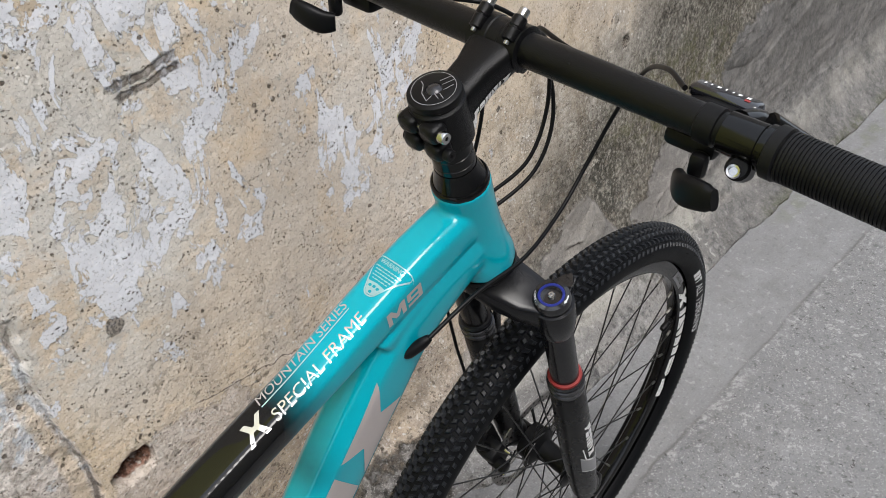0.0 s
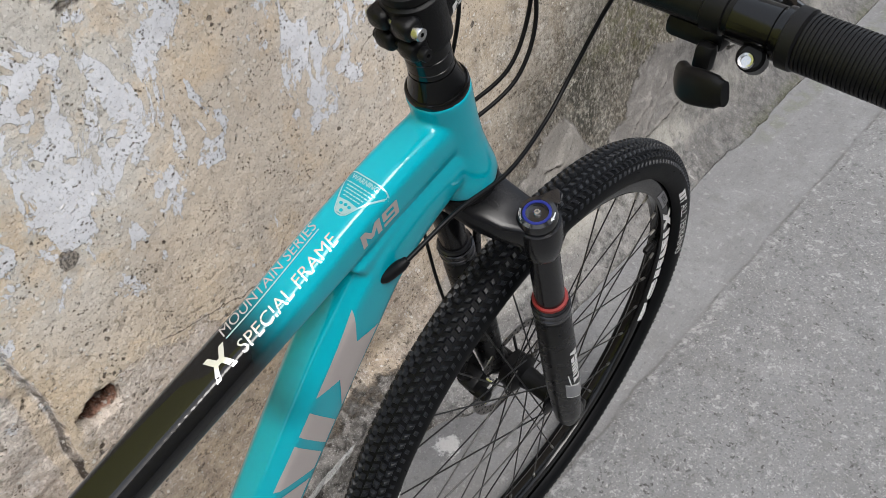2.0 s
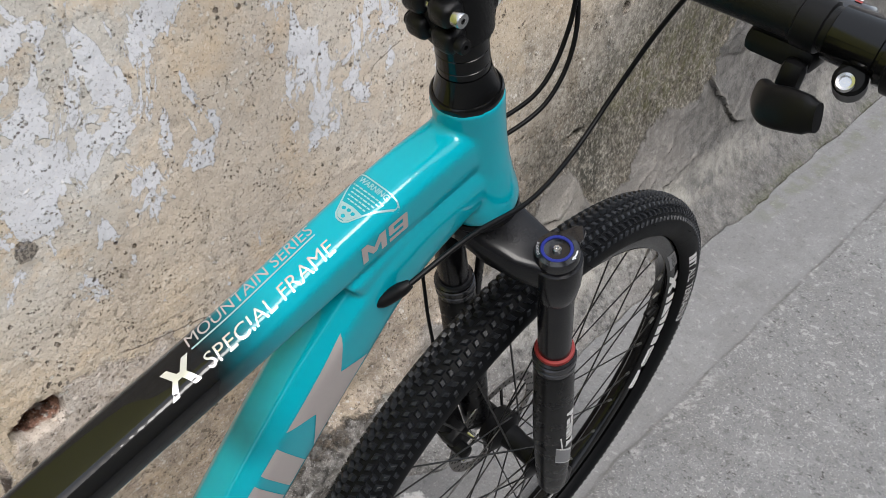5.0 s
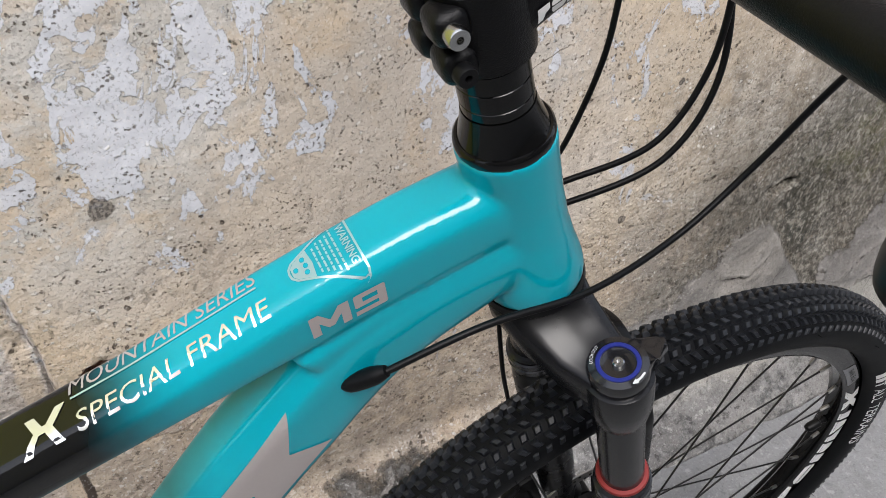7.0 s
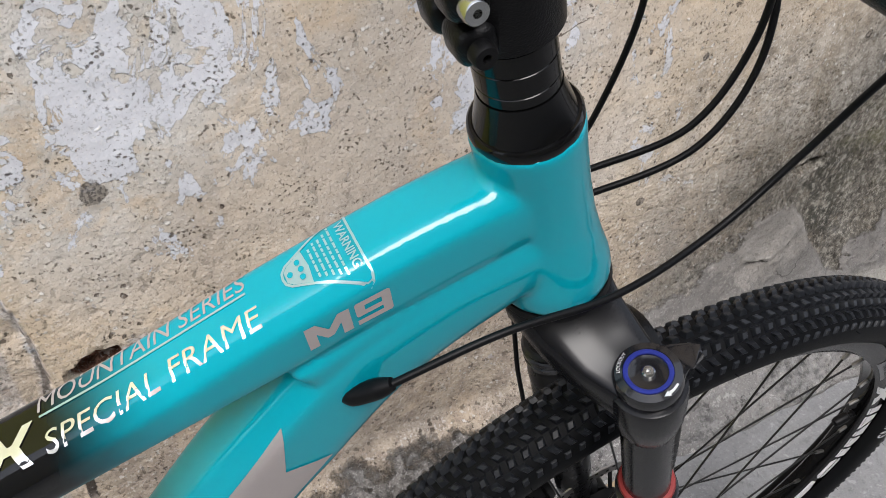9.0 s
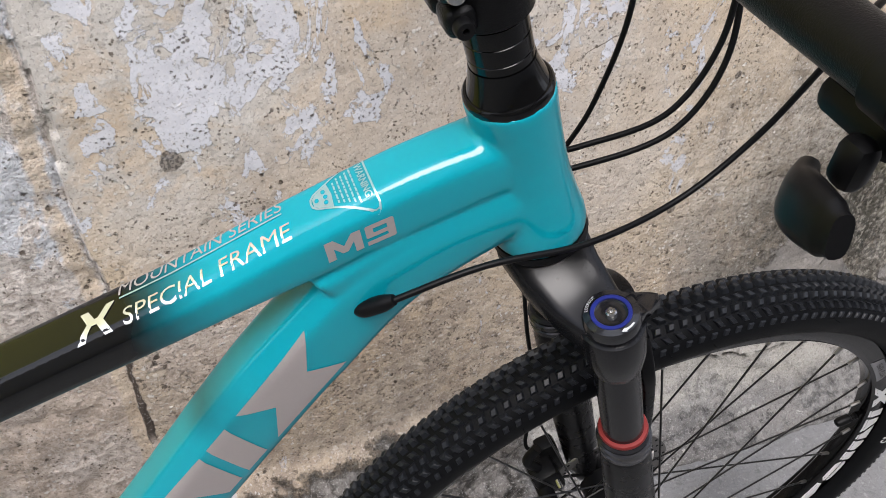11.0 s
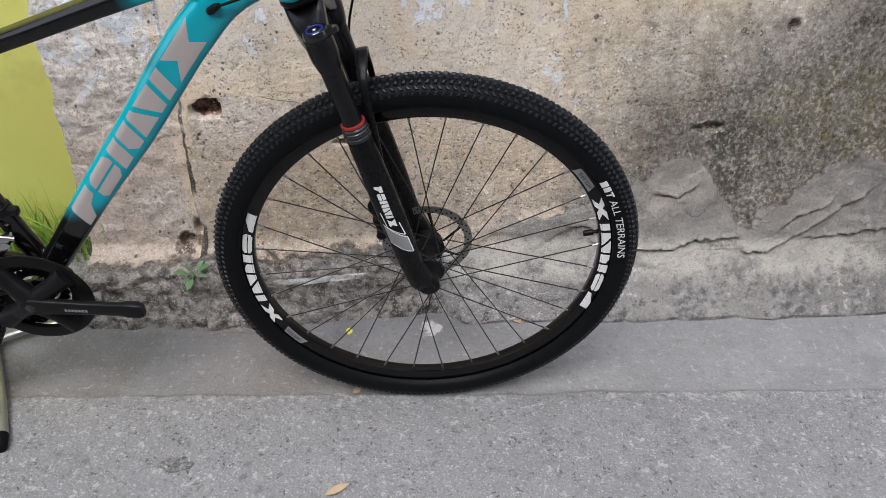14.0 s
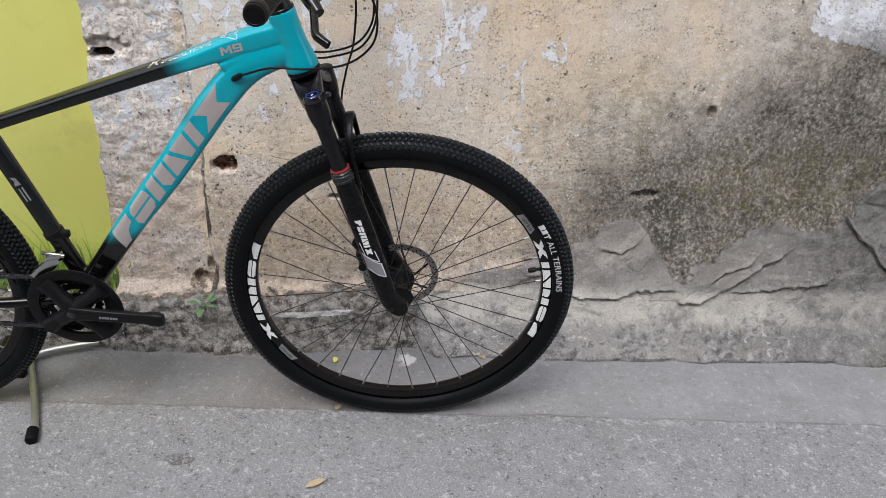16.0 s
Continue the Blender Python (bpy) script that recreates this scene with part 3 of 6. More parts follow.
M_PLAIN = simple("weathered_grey_mortar", (0.22, 0.205, 0.185), 0.85, 0.0, 0.0, 60, 0.25, 0.2, 0.2)
M_GROUND, M_PLASTER, M_YELLOW = concrete_ground(), old_plaster(), yellow_wash()


# ---- mesh helpers ----
def part(name, bm, material, parent=None, label="", angle=38.0, loc=None):
    """Links a bmesh as one mesh object, smooth but for edges sharper than the angle."""
    bm.normal_update()
    lim = radians(angle)
    for f in bm.faces:
        f.smooth = angle > 0
    for e in bm.edges:
        if len(e.link_faces) == 2 and e.calc_face_angle(0) > lim:
            e.smooth = False
    me = bpy.data.meshes.new(name)
    bm.to_mesh(me)
    bm.free()
    me.materials.append(material)
    return part_from(name, me, parent, label, loc)


def part_from(name, me, parent=None, label="", loc=None):
    ob = new(name, me)
    ob.parent = parent
    if loc:
        ob.location = loc
    return tagged(ob, label)


def basis(axis, hint=(0, 1, 0)):
    """Two unit vectors square to an axis."""
    a = Vector(axis).normalized()
    u = Vector(hint) - a * Vector(hint).dot(a)
    if u.length < 1e-4:
        u = Vector((1, 0, 0)) - a * a.x
    u.normalize()
    return a, u, a.cross(u)


def skin(bm, rings, caps=True, closed=False):
    """Quads between rings of equally many points."""
    vs = [[bm.verts.new(p) for p in ring] for ring in rings]
    k = len(rings[0])
    pairs = list(zip(vs, vs[1:])) + ([(vs[-1], vs[0])] if closed else [])
    for a, b in pairs:
        for i in range(k):
            j = (i + 1) % k
            bm.faces.new((a[i], a[j], b[j], b[i]))
    if caps and not closed:
        bm.faces.new(vs[0][::-1])
        bm.faces.new(vs[-1])
    return vs


def curve(pts, steps=8):
    """A smooth line through the points (Catmull-Rom)."""
    p = [Vector(q) for q in pts]
    p = [p[0] * 2 - p[1], *p, p[-1] * 2 - p[-2]]
    out = []
    for a, b, c, d in zip(p, p[1:], p[2:], p[3:]):
        for i in range(steps):
            t = i / steps
            out.append(0.5 * (2 * b + (c - a) * t + (2 * a - 5 * b + 4 * c - d) * t * t + (3 * b - a - 3 * c + d) * t**3))
    return [*out, p[-2]]


def tube(bm, pts, r, n=12, steps=8, smooth=True):
    """A round tube along points; r may be one radius or one for each point."""
    line = curve(pts, steps) if smooth else [Vector(q) for q in pts]
    m = len(line)
    rings, u = [], None
    for i, p in enumerate(line):
        a = (line[min(i + 1, m - 1)] - line[max(i - 1, 0)]).normalized()
        u = basis(a, u if u else (0.13, 0.95, 0.21))[1]
        v = a.cross(u)
        if isinstance(r, (int, float)):
            rr = r
        else:
            f = i / (m - 1) * (len(r) - 1)
            k = min(int(f), len(r) - 2)
            rr = r[k] + (r[k + 1] - r[k]) * (f - k)
        rings.append([p + (u * math.cos(t) + v * math.sin(t)) * rr for t in (2 * math.pi * j / n for j in range(n))])
    skin(bm, rings)
    return bm


def shaped(bm, stations, n=28, steps=6, facet=0.0):
    """A tube of rounded-square sections: stations of (x, z, width, height, squareness) in the bicycle's plane."""
    pts = curve([(s[0], 0, s[1]) for s in stations], steps)
    rings, m = [], len(pts)
    for i, p in enumerate(pts):
        a = (pts[min(i + 1, m - 1)] - pts[max(i - 1, 0)]).normalized()
        v = a.cross(Vector((0, 1, 0)))
        if v.z < 0:
            v = -v
        f = min(i / steps, len(stations) - 1.0)
        k = min(int(f), len(stations) - 2)
        w, h, e = (stations[k][c] + (stations[k + 1][c] - stations[k][c]) * (f - k) for c in (2, 3, 4))
        ring = []
        for j in range(n):
            t = 2 * math.pi * j / n
            c, s = math.cos(t), math.sin(t)
            a1, b1 = w / 2 * math.copysign(abs(c) ** (2 / e), c), h / 2 * math.copysign(abs(s) ** (2 / e), s)
            over = (abs(a1) + b1 - (w / 2 + h / 2 - facet)) / 2 if facet and b1 > 0 else 0.0
            if over > 0:
                a1, b1 = a1 - math.copysign(over, a1), b1 - over
            ring.append(p + Vector((0, 1, 0)) * a1 + v * b1)
        rings.append(ring)
    skin(bm, rings)
    return bm


def lathe(bm, profile, origin=(0, 0, 0), axis=(0, 1, 0), n=32, closed=False, hint=(0, 0, 1)):
    """Turns a profile of (radius, distance along the axis) round the axis."""
    a, u, v = basis(axis, hint)
    o = Vector(origin)
    rings = []
    for r, d in profile:
        rings.append([o + a * d + (u * math.cos(t) + v * math.sin(t)) * max(r, 1e-5) for t in (2 * math.pi * j / n for j in range(n))])
    skin(bm, rings, not closed, closed)
    return bm


def block(bm, size, m=None, bevel=0.0, segs=2):
    """A bevelled box."""
    made = bmesh.ops.create_cube(bm, size=1.0, matrix=(m or Matrix()) @ Matrix.Diagonal((*size, 1)))
    if bevel:
        es = list({e for v in made["verts"] for e in v.link_edges})
        bmesh.ops.bevel(bm, geom=es, offset=bevel, segments=segs, affect="EDGES", profile=0.5)
    return bm


def prism(bm, outline, depth, m, bevel=0.0):
    """A plate with the given outline in its own plane, with a depth along its normal."""
    vs = [bm.verts.new(m @ Vector((x, y, -depth / 2))) for x, y in outline]
    ws = [bm.verts.new(m @ Vector((x, y, depth / 2))) for x, y in outline]
    k = len(outline)
    faces = [bm.faces.new(vs[::-1]), bm.faces.new(ws)]
    for i in range(k):
        bm.faces.new((vs[i], vs[(i + 1) % k], ws[(i + 1) % k], ws[i]))
    if bevel:
        es = [e for f in faces for e in f.edges]
        bmesh.ops.bevel(bm, geom=es, offset=bevel, segments=2, affect="EDGES", profile=0.5)
    return bm


def words(body, size, bold=0.0):
    """The flat outline of some writing, as a bmesh that starts at x = 0."""
    cu = bpy.data.curves.new("writing", "FONT")
    cu.body, cu.size, cu.resolution_u, cu.offset = body, size, 3, bold
    ob = bpy.data.objects.new("writing", cu)
    scene.collection.objects.link(ob)
    dg = bpy.context.evaluated_depsgraph_get()
    me = bpy.data.meshes.new_from_object(ob.evaluated_get(dg))
    bm = bmesh.new()
    bm.from_mesh(me)
    bpy.data.objects.remove(ob)
    bpy.data.meshes.remove(me)
    bpy.data.curves.remove(cu)
    return bm


def cells(shapes):
    """Flat polygons as a bmesh."""
    bm = bmesh.new()
    for s in shapes:
        bm.faces.new([bm.verts.new((x, y, 0)) for x, y in s])
    return bm


def stretched(bm, width, height, slant=0.0):
    """Fits a flat bmesh into a width and height, from (0, 0) up, leaning by slant."""
    xs, ys = [v.co.x for v in bm.verts], [v.co.y for v in bm.verts]
    x0, y0, sx, sy = min(xs), min(ys), width / (max(xs) - min(xs)), height / (max(ys) - min(ys))
    for v in bm.verts:
        y = (v.co.y - y0) * sy
        v.co = ((v.co.x - x0) * sx + slant * y, y, 0)
    return bm


def printed(name, bm, ways, material, parent, label="", lift=0.0005, fine=0.006):
    """Lays flat print on a surface: ways(x, y) gives a point before the surface and the direction to it; tree is the surface."""
    bmesh.ops.triangulate(bm, faces=bm.faces[:])
    for _ in range(4):
        es = [e for e in bm.edges if e.calc_length() > fine]
        if not es:
            break
        bmesh.ops.subdivide_edges(bm, edges=es, cuts=1)
        bmesh.ops.triangulate(bm, faces=[f for f in bm.faces if len(f.verts) > 3])
    place, tree = ways
    missed = []
    for v in bm.verts:
        p, d = place(v.co.x, v.co.y)
        hit = tree.ray_cast(p, d, 0.2)
        if hit[0] is None:
            missed.append(v)
        else:
            v.co = hit[0] - Vector(d) * lift
    bmesh.ops.delete(bm, geom=missed, context="VERTS")
    return part(name, bm, material, parent, label, 80)


# plain slanted blocks that stand for a maker's mark: outlines in a unit cell
MARKS = [
    [[(0, 0), (0.40, 0), (0.62, 0.42), (0.95, 0.56), (0.95, 1), (0, 1)]],
    [[(0.12, 0), (0.86, 0), (1, 0.2), (1, 0.46), (0, 0.46), (0, 0.2)], [(0, 0.56), (1, 0.56), (1, 0.8), (0.86, 1), (0.12, 1), (0, 0.8)]],
    [[(0, 0), (0.42, 0), (0.42, 1), (0, 1)], [(0.52, 0.3), (0.75, 0), (1, 0), (1, 1), (0.52, 1)]],
    [[(0, 0), (0.62, 0), (0.2, 1), (0, 1)], [(0.76, 0), (1, 0), (1, 1), (0.34, 1)]],
    [[(0.05, 0), (0.8, 0), (0.8, 1), (0.05, 1)]],
    [[(0.0, 0), (0.36, 0), (0.52, 0.30), (0.66, 0), (1.02, 0), (0.74, 0.5), (1.02, 1), (0.66, 1), (0.52, 0.70), (0.36, 1), (0.0, 1), (0.28, 0.5)]],
]
MARK_WIDTHS = (1.0, 1.05, 1.05, 1.15, 0.5, 1.25)


def maker_mark(width, height, slant=0.0, gap=0.12):
    total = sum(MARK_WIDTHS) + gap * 5
    shapes, x = [], 0.0
    for mark, w in zip(MARKS, MARK_WIDTHS):
        for poly in mark:
            shapes.append([(x + px * w, py) for px, py in poly])
        x += w + gap
    bm = cells(shapes)
    for v in bm.verts:
        v.co = (v.co.x * width / total + slant * v.co.y * height, v.co.y * height, 0)
    return bm


def tree_of(ob):
    bm = bmesh.new()
    bm.from_mesh(ob.data)
    t = BVHTree.FromBMesh(bm)
    bm.free()
    return t


from mathutils.bvhtree import BVHTree  # noqa: E402

# ---- ground ----
XS = sorted({*[round(-1.3 + 0.02 * i, 3) for i in range(166)], *(-40, -20, -10, -6, -4, -3, -2.4, -2, -1.6, 2.3, 2.8, 3.5, 5, 8, 14, 24, 40)})
YS = sorted({*[round(-1.2 + 0.02 * i, 3) for i in range(81)], *(-40, -20, -10, -6, -4, -2.8, -2.2, -1.8, -1.5, 0.6, 1, 2, 4, 10, 40)})
GZ = 0.003


def ground_height(x, y):
    z = GZ + 0.006 * (noise.noise(Vector((x * 1.7, y * 1.7, 3))))
    z += 0.0012 * noise.noise(Vector((x * 14, y * 14, 1)))
    joint = -0.018 - 0.02 * x + 0.004 * noise.noise(Vector((x * 9, 0, 7)))
    if abs(y - joint) < 0.03:
        z -= 0.004
    if y < joint:
        z += 0.003
    return z - 0.004 * math.exp(-((x / 0.25) ** 2) - (y / 0.08) ** 2)


bm = bmesh.new()
rows = [[bm.verts.new((x, y, ground_height(x, y))) for x in XS] for y in YS]
for a, b in zip(rows, rows[1:]):
    for i in range(len(XS) - 1):
        bm.faces.new((a[i], a[i + 1], b[i + 1], b[i]))
tagged(part("ground", bm, M_GROUND), "worn grey concrete lane with chips and a long joint", "ground", kind="structure")


# ---- the old wall ----
def fbm(x, y, z, octaves=4):
    s, a = 0.0, 1.0
    for _ in range(octaves):
        s += a * noise.noise(Vector((x, y, z)))
        x, y, z, a = x * 2.03, y * 2.03, z * 2.03, a * 0.5
    return s


# holes and gouges: x, z, half width, half height, depth
HOLES = [(-0.426, 0.471, 0.027, 0.021, 0.034), (0.590, 0.402, 0.034, 0.011, 0.016), (-0.672, 0.728, 0.024, 0.011, 0.10), (-0.66, 0.745, 0.045, 0.022, 0.014),
         (0.718, 0.617, 0.010, 0.013, 0.012), (-0.16, 0.385, 0.026, 0.007, 0.02), (-0.514, 0.158, 0.020, 0.018, 0.022), (-0.487, 0.195, 0.008, 0.020, 0.020)]


def wall_y(x, z):
    y = 0.300 + 0.036 * min(1, max(0, (x + 0.5) / 0.5)) + 0.03 * (z - 0.45) + 0.006 * fbm(x * 2.2, 5, z * 2.2)
    y += 0.0010 * fbm(x * 18, 2, z * 18, 3) + 0.0008 * fbm(x * 62, 6, z * 62, 2)
    if x < -0.48 + 0.012 * fbm(2, 1, z * 5, 3):  # rough bare mortar, a little behind the plaster
        y += 0.010 + 0.004 * fbm(x * 30, 9, z * 30, 4)
    # cement foot: a rough ledge on one side, a smeared flare on the other
    k = min(1, max(0, (x - 0.02 + 0.03 * fbm(3, 1, z * 12, 2)) / 0.07))
    k = k * k * (3 - 2 * k)
    rough = fbm(x * 9, 4, z * 13, 4)
    ledge = 0.128 + 0.014 * fbm(x * 6, 1, 1, 3)
    f = 1 / (1 + math.exp((z - ledge) / 0.006))
    y -= (1 - k) * f * (0.072 + 0.022 * max(0, 1 - z / 0.06) + 0.011 * rough + 0.004 * fbm(x * 40, 4, z * 48, 3))
    course = 0.030 + 0.010 * fbm(x * 8, 2, 5, 3)
    y -= (1 - k) * (0.016 if z < course else 0) - (1 - k) * (0.005 * max(0, fbm(x * 7, 5, 2, 2)) if abs(z - course - 0.006) < 0.005 else 0)
    lip = 0.010 + 0.004 * fbm(x * 10, 7, 3, 3)
    flare = 0.155 * math.exp(-max(z, lip) / 0.085) - (0.003 if z < lip else 0)
    y -= k * flare * (1 + 0.16 * rough * min(1, z / 0.09 + 0.15))
    smear = float(np.interp(x, *zip(*CEMENT_TOP))) + 0.008 * fbm(x * 8, 0, 4, 3)
    g = 1 / (1 + math.exp(min(60.0, (z - smear) / 0.004)))
    q = 1.5 * fbm(x * 1.9 + z * 1.2, 2, z * 7 - x * 2.6, 2) + 0.12 * fbm(x * 22, 3, z * 30, 2)
    lay = math.floor(q) + min(1, max(0, (q - math.floor(q) - 0.93) / 0.07))
    y -= k * g * (0.010 + 0.0055 * lay + 0.0015 * (q - math.floor(q)) + 0.0010 * fbm(x * 26, 2, z * 34, 3))
    for amp, fade, line in CEMENT_LIPS:
        if line[0][0] < x < line[-1][0]:
            ends = min(1, (x - line[0][0]) / 0.03, (line[-1][0] - x) / 0.03)
            u = z - float(np.interp(x, *zip(*line))) - 0.007 * fbm(x * 30, 4, 2, 3)
            y -= k * amp * ends * (math.exp(-u / fade) if u > 0 else max(0, 1 + u / 0.004) - 0.25 * math.exp(u / 0.012))
    for hx, hz, w, h, d in HOLES:
        q = ((x - hx) / w) ** 2 + ((z - hz) / h) ** 2
        q *= 1 + 0.7 * noise.noise(Vector((x * 60, 3, z * 60)))
        if q < 2:
            y += d * (1 - min(1, max(0, (q - 0.7) / 0.45)))
    return y


WX = sorted({*[round(-0.70 + 0.0046 * i, 4) for i in range(500)], *(1.65, 1.75, 1.9, 2.2, 2.6, 3.2, 4, 6, 9, 14)})
WZ = sorted({*[round(-0.02 + 0.0046 * i, 4) for i in range(257)], *(1.2, 1.3, 1.4, 1.6, 1.9, 2.3, 3.0)})
bm = bmesh.new()
rows = []
for z in WZ:
    row = []
    for i, x in enumerate(WX):
        if i == 0:
            x = -0.722 + 0.035 * (min(z, 0.9) - 0.3) + 0.014 * fbm(1, 8, z * 9, 5)
        row.append(bm.verts.new((x, wall_y(x, z), z)))
    rows.append(row)
for a, b in zip(rows, rows[1:]):
    for i in range(len(WX) - 1):
        bm.faces.new((a[i], a[i + 1], b[i + 1], b[i]))
# thickness: the broken end, the top and the back
back = [[bm.verts.new((r[0].co.x, 0.62, r[0].co.z)), bm.verts.new((14, 0.62, r[0].co.z))] for r in rows]
for (a, b), (p, q) in zip(zip(rows, rows[1:]), zip(back, back[1:])):
    bm.faces.new((a[0], b[0], q[0], p[0]))
    bm.faces.new((p[0], q[0], q[1], p[1]))
bm.faces.new([*rows[-1], back[-1][1], back[-1][0]])
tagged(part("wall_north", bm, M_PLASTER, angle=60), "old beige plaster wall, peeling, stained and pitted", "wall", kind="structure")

bm = bmesh.new()
block(bm, (13.3, 0.2, 3.0), pose(-0.70 - 6.65, 0.40 + 0.1 + 0.0, 1.5), 0.004)
tagged(part("wall_yellow", bm, M_YELLOW), "lime yellow painted masonry wall beside the old plaster", "wall", kind="structure")
# added wall behind the camera, blocks low sky to darken light and reflections
bm = bmesh.new()
block(bm, (30, 0.25, 5.4), pose(0, -4.6, 2.7), 0.01)
tagged(part("unseen_wall_south", bm, M_PLAIN), "added unseen wall across the lane that blocks low sky light", "wall", kind="structure")

# ---- the bicycle: built in its own upright plane, then leaned and set down ----
TIP = pose(0, 0, 0, 5) @ pose(0, 0, -0.010)
bike = new("bicycle")
bike.matrix_world = TIP
tagged(bike, "teal and black mountain bicycle with suspension fork, propped beside the wall", "bicycle")
HUB = Vector((0, 0, 0.366))
REAR = Vector((-1.098, 0, 0.366))
SLOPE = 0.30
AX = Vector((-SLOPE, 0, 1)).normalized()


def steer(z, along=0.0):
    """A point on the steering axis at a height, moved ahead of it."""
    return Vector((-0.196 - SLOPE * (z - 0.944), 0, z)) + Vector((AX.z, 0, -AX.x)) * along


# frame: hydroformed tubes that flow into each other
bm = bmesh.new()
shaped(bm, [(-0.735, 0.728, 0.034, 0.026, 2.6), (-0.64, 0.762, 0.036, 0.026, 2.8), (-0.533, 0.800, 0.039, 0.027, 3.4), (-0.448, 0.830, 0.040, 0.028, 4.0),
            (-0.376, 0.855, 0.040, 0.029, 5.0), (-0.31, 0.8795, 0.040, 0.036, 5.0), (-0.25, 0.900, 0.040, 0.040, 5.0), (-0.195, 0.914, 0.040, 0.042, 3.0)], 72, 6, 0.0078)
shaped(bm, [(-0.650, 0.352, 0.040, 0.044, 2.6), (-0.590, 0.433, 0.041, 0.047, 3.6), (-0.517, 0.532, 0.042, 0.051, 4.6), (-0.4305, 0.642, 0.043, 0.058, 4.6),
            (-0.3585, 0.741, 0.044, 0.060, 4.6), (-0.3155, 0.796, 0.045, 0.059, 4.6), (-0.262, 0.850, 0.045, 0.056, 3.4), (-0.185, 0.884, 0.044, 0.044, 2.6)], 56, 6, 0.011)
lathe(bm, [(0.0285, 0.0), (0.0298, 0.004), (0.0293, 0.012), (0.0268, 0.026), (0.0245, 0.045), (0.0237, 0.066), (0.0240, 0.088), (0.0246, 0.1065)], steer(0.850), AX, 40)
tube(bm, [(-0.640, 0, 0.345), (-0.705, 0, 0.56), (-0.765, 0, 0.755)], 0.0172, 24, 4, False)
lathe(bm, [(0.022, -0.036), (0.022, 0.036)], (-0.652, 0, 0.345), (0, 1, 0), 28)
prism(bm, [(-0.310, 0.858), (-0.27, 0.878), (-0.20, 0.898), (-0.180, 0.876), (-0.235, 0.848), (-0.28, 0.822)], 0.0405, Matrix(((1, 0, 0, 0), (0, 0, -1, 0), (0, 1, 0, 0), (0, 0, 0, 1))), 0.004)
raw = new("raw", bpy.data.meshes.new("raw"))
bm.normal_update()
bm.to_mesh(raw.data)
bm.free()
mod = raw.modifiers.new("join", "REMESH")
mod.mode, mod.voxel_size, mod.use_smooth_shade = "VOXEL", 0.0021, True
mod = raw.modifiers.new("flow", "SMOOTH")
mod.factor, mod.iterations = 0.5, 4
me = bpy.data.meshes.new_from_object(raw.evaluated_get(bpy.context.evaluated_depsgraph_get()))
bpy.data.objects.remove(raw)
for p in me.polygons:
    p.use_smooth = True
me.name = "frame"
me.materials.clear()
me.materials.append(M_PAINT)
bike_frame = part_from("frame", me, bike, "glossy teal alloy frame fading to black")
TREE = tree_of(bike_frame)
for s in (-1, 1):
    bm = bmesh.new()
    tube(bm, [(-0.665, s * 0.03, 0.348), (-0.80, s * 0.052, 0.350), (-0.95, s * 0.066, 0.358), (-1.09, s * 0.070, 0.366)], [0.012, 0.011, 0.009, 0.008], 14)
    part("chainstay", bm, M_GLOSS, bike_frame)
for s in (-1, 1):
    bm = bmesh.new()
    tube(bm, [(-0.755, s * 0.022, 0.70), (-0.85, s * 0.048, 0.60), (-0.98, s * 0.062, 0.47), (-1.09, s * 0.069, 0.372)], [0.009, 0.008, 0.008, 0.008], 14)
    part("seatstay", bm, M_GLOSS, bike_frame)
bm = bmesh.new()
tube(bm, [(-0.765, 0, 0.755), (-0.85, 0, 1.03)], 0.0145, 20, 4, False)
part("seat_post", bm, M_BLACK, bike)
bm = bmesh.new()
lathe(bm, [(0.0185, -0.010), (0.0205, -0.009), (0.0205, 0.009), (0.0185, 0.010)], (-0.7655, 0, 0.757), (-0.3, 0, 1), 28)
part("seat_clamp", bm, M_BLACK, bike)
bm = bmesh.new()
SADDLE = [(-1.02, 0.075, 0.03), (-0.98, 0.078, 0.04), (-0.90, 0.055, 0.038), (-0.82, 0.025, 0.034), (-0.755, 0.018, 0.028), (-0.735, 0.010, 0.018)]
skin(bm, [[Vector((x, w * math.cos(t), 1.055 + h / 2 * math.sin(t))) for t in (2 * math.pi * j / 20 for j in range(20))] for x, w, h in SADDLE])
part("saddle", bm, M_CAP, bike)


# print on the top tube and the down tube
def on_top(x0, z0, tilt, across):
    """Writing that runs forward along the top tube; y of the writing goes over to the far side."""
    d = Vector((math.cos(tilt), 0, math.sin(tilt)))
    up = Vector((-d.z, 0, d.x))

    def place(x, y):
        return Vector((x0, across + y, z0)) + d * x + up * 0.05, -up

    return place, TREE


TT = math.atan2(0.901 - 0.856, 0.126)
printed("lettering", stretched(words("SPECIAL FRAME", 1), 0.0965, 0.0098, 0.15), on_top(-0.4030, 0.847, TT, -0.0148), M_FOIL, bike_frame, "white lettering")
printed("lettering", stretched(words("MOUNTAIN SERIES", 1), 0.0965, 0.0086, 0.15), on_top(-0.4035, 0.847, TT, 0.0052), M_SILVER, bike_frame, "silver grey lettering")
printed("stripe", cells([[(0, 0), (0.0955, 0), (0.0955, 0.0011), (0, 0.0011)]]), on_top(-0.4030, 0.847, TT, 0.0026), M_PALE, bike_frame)
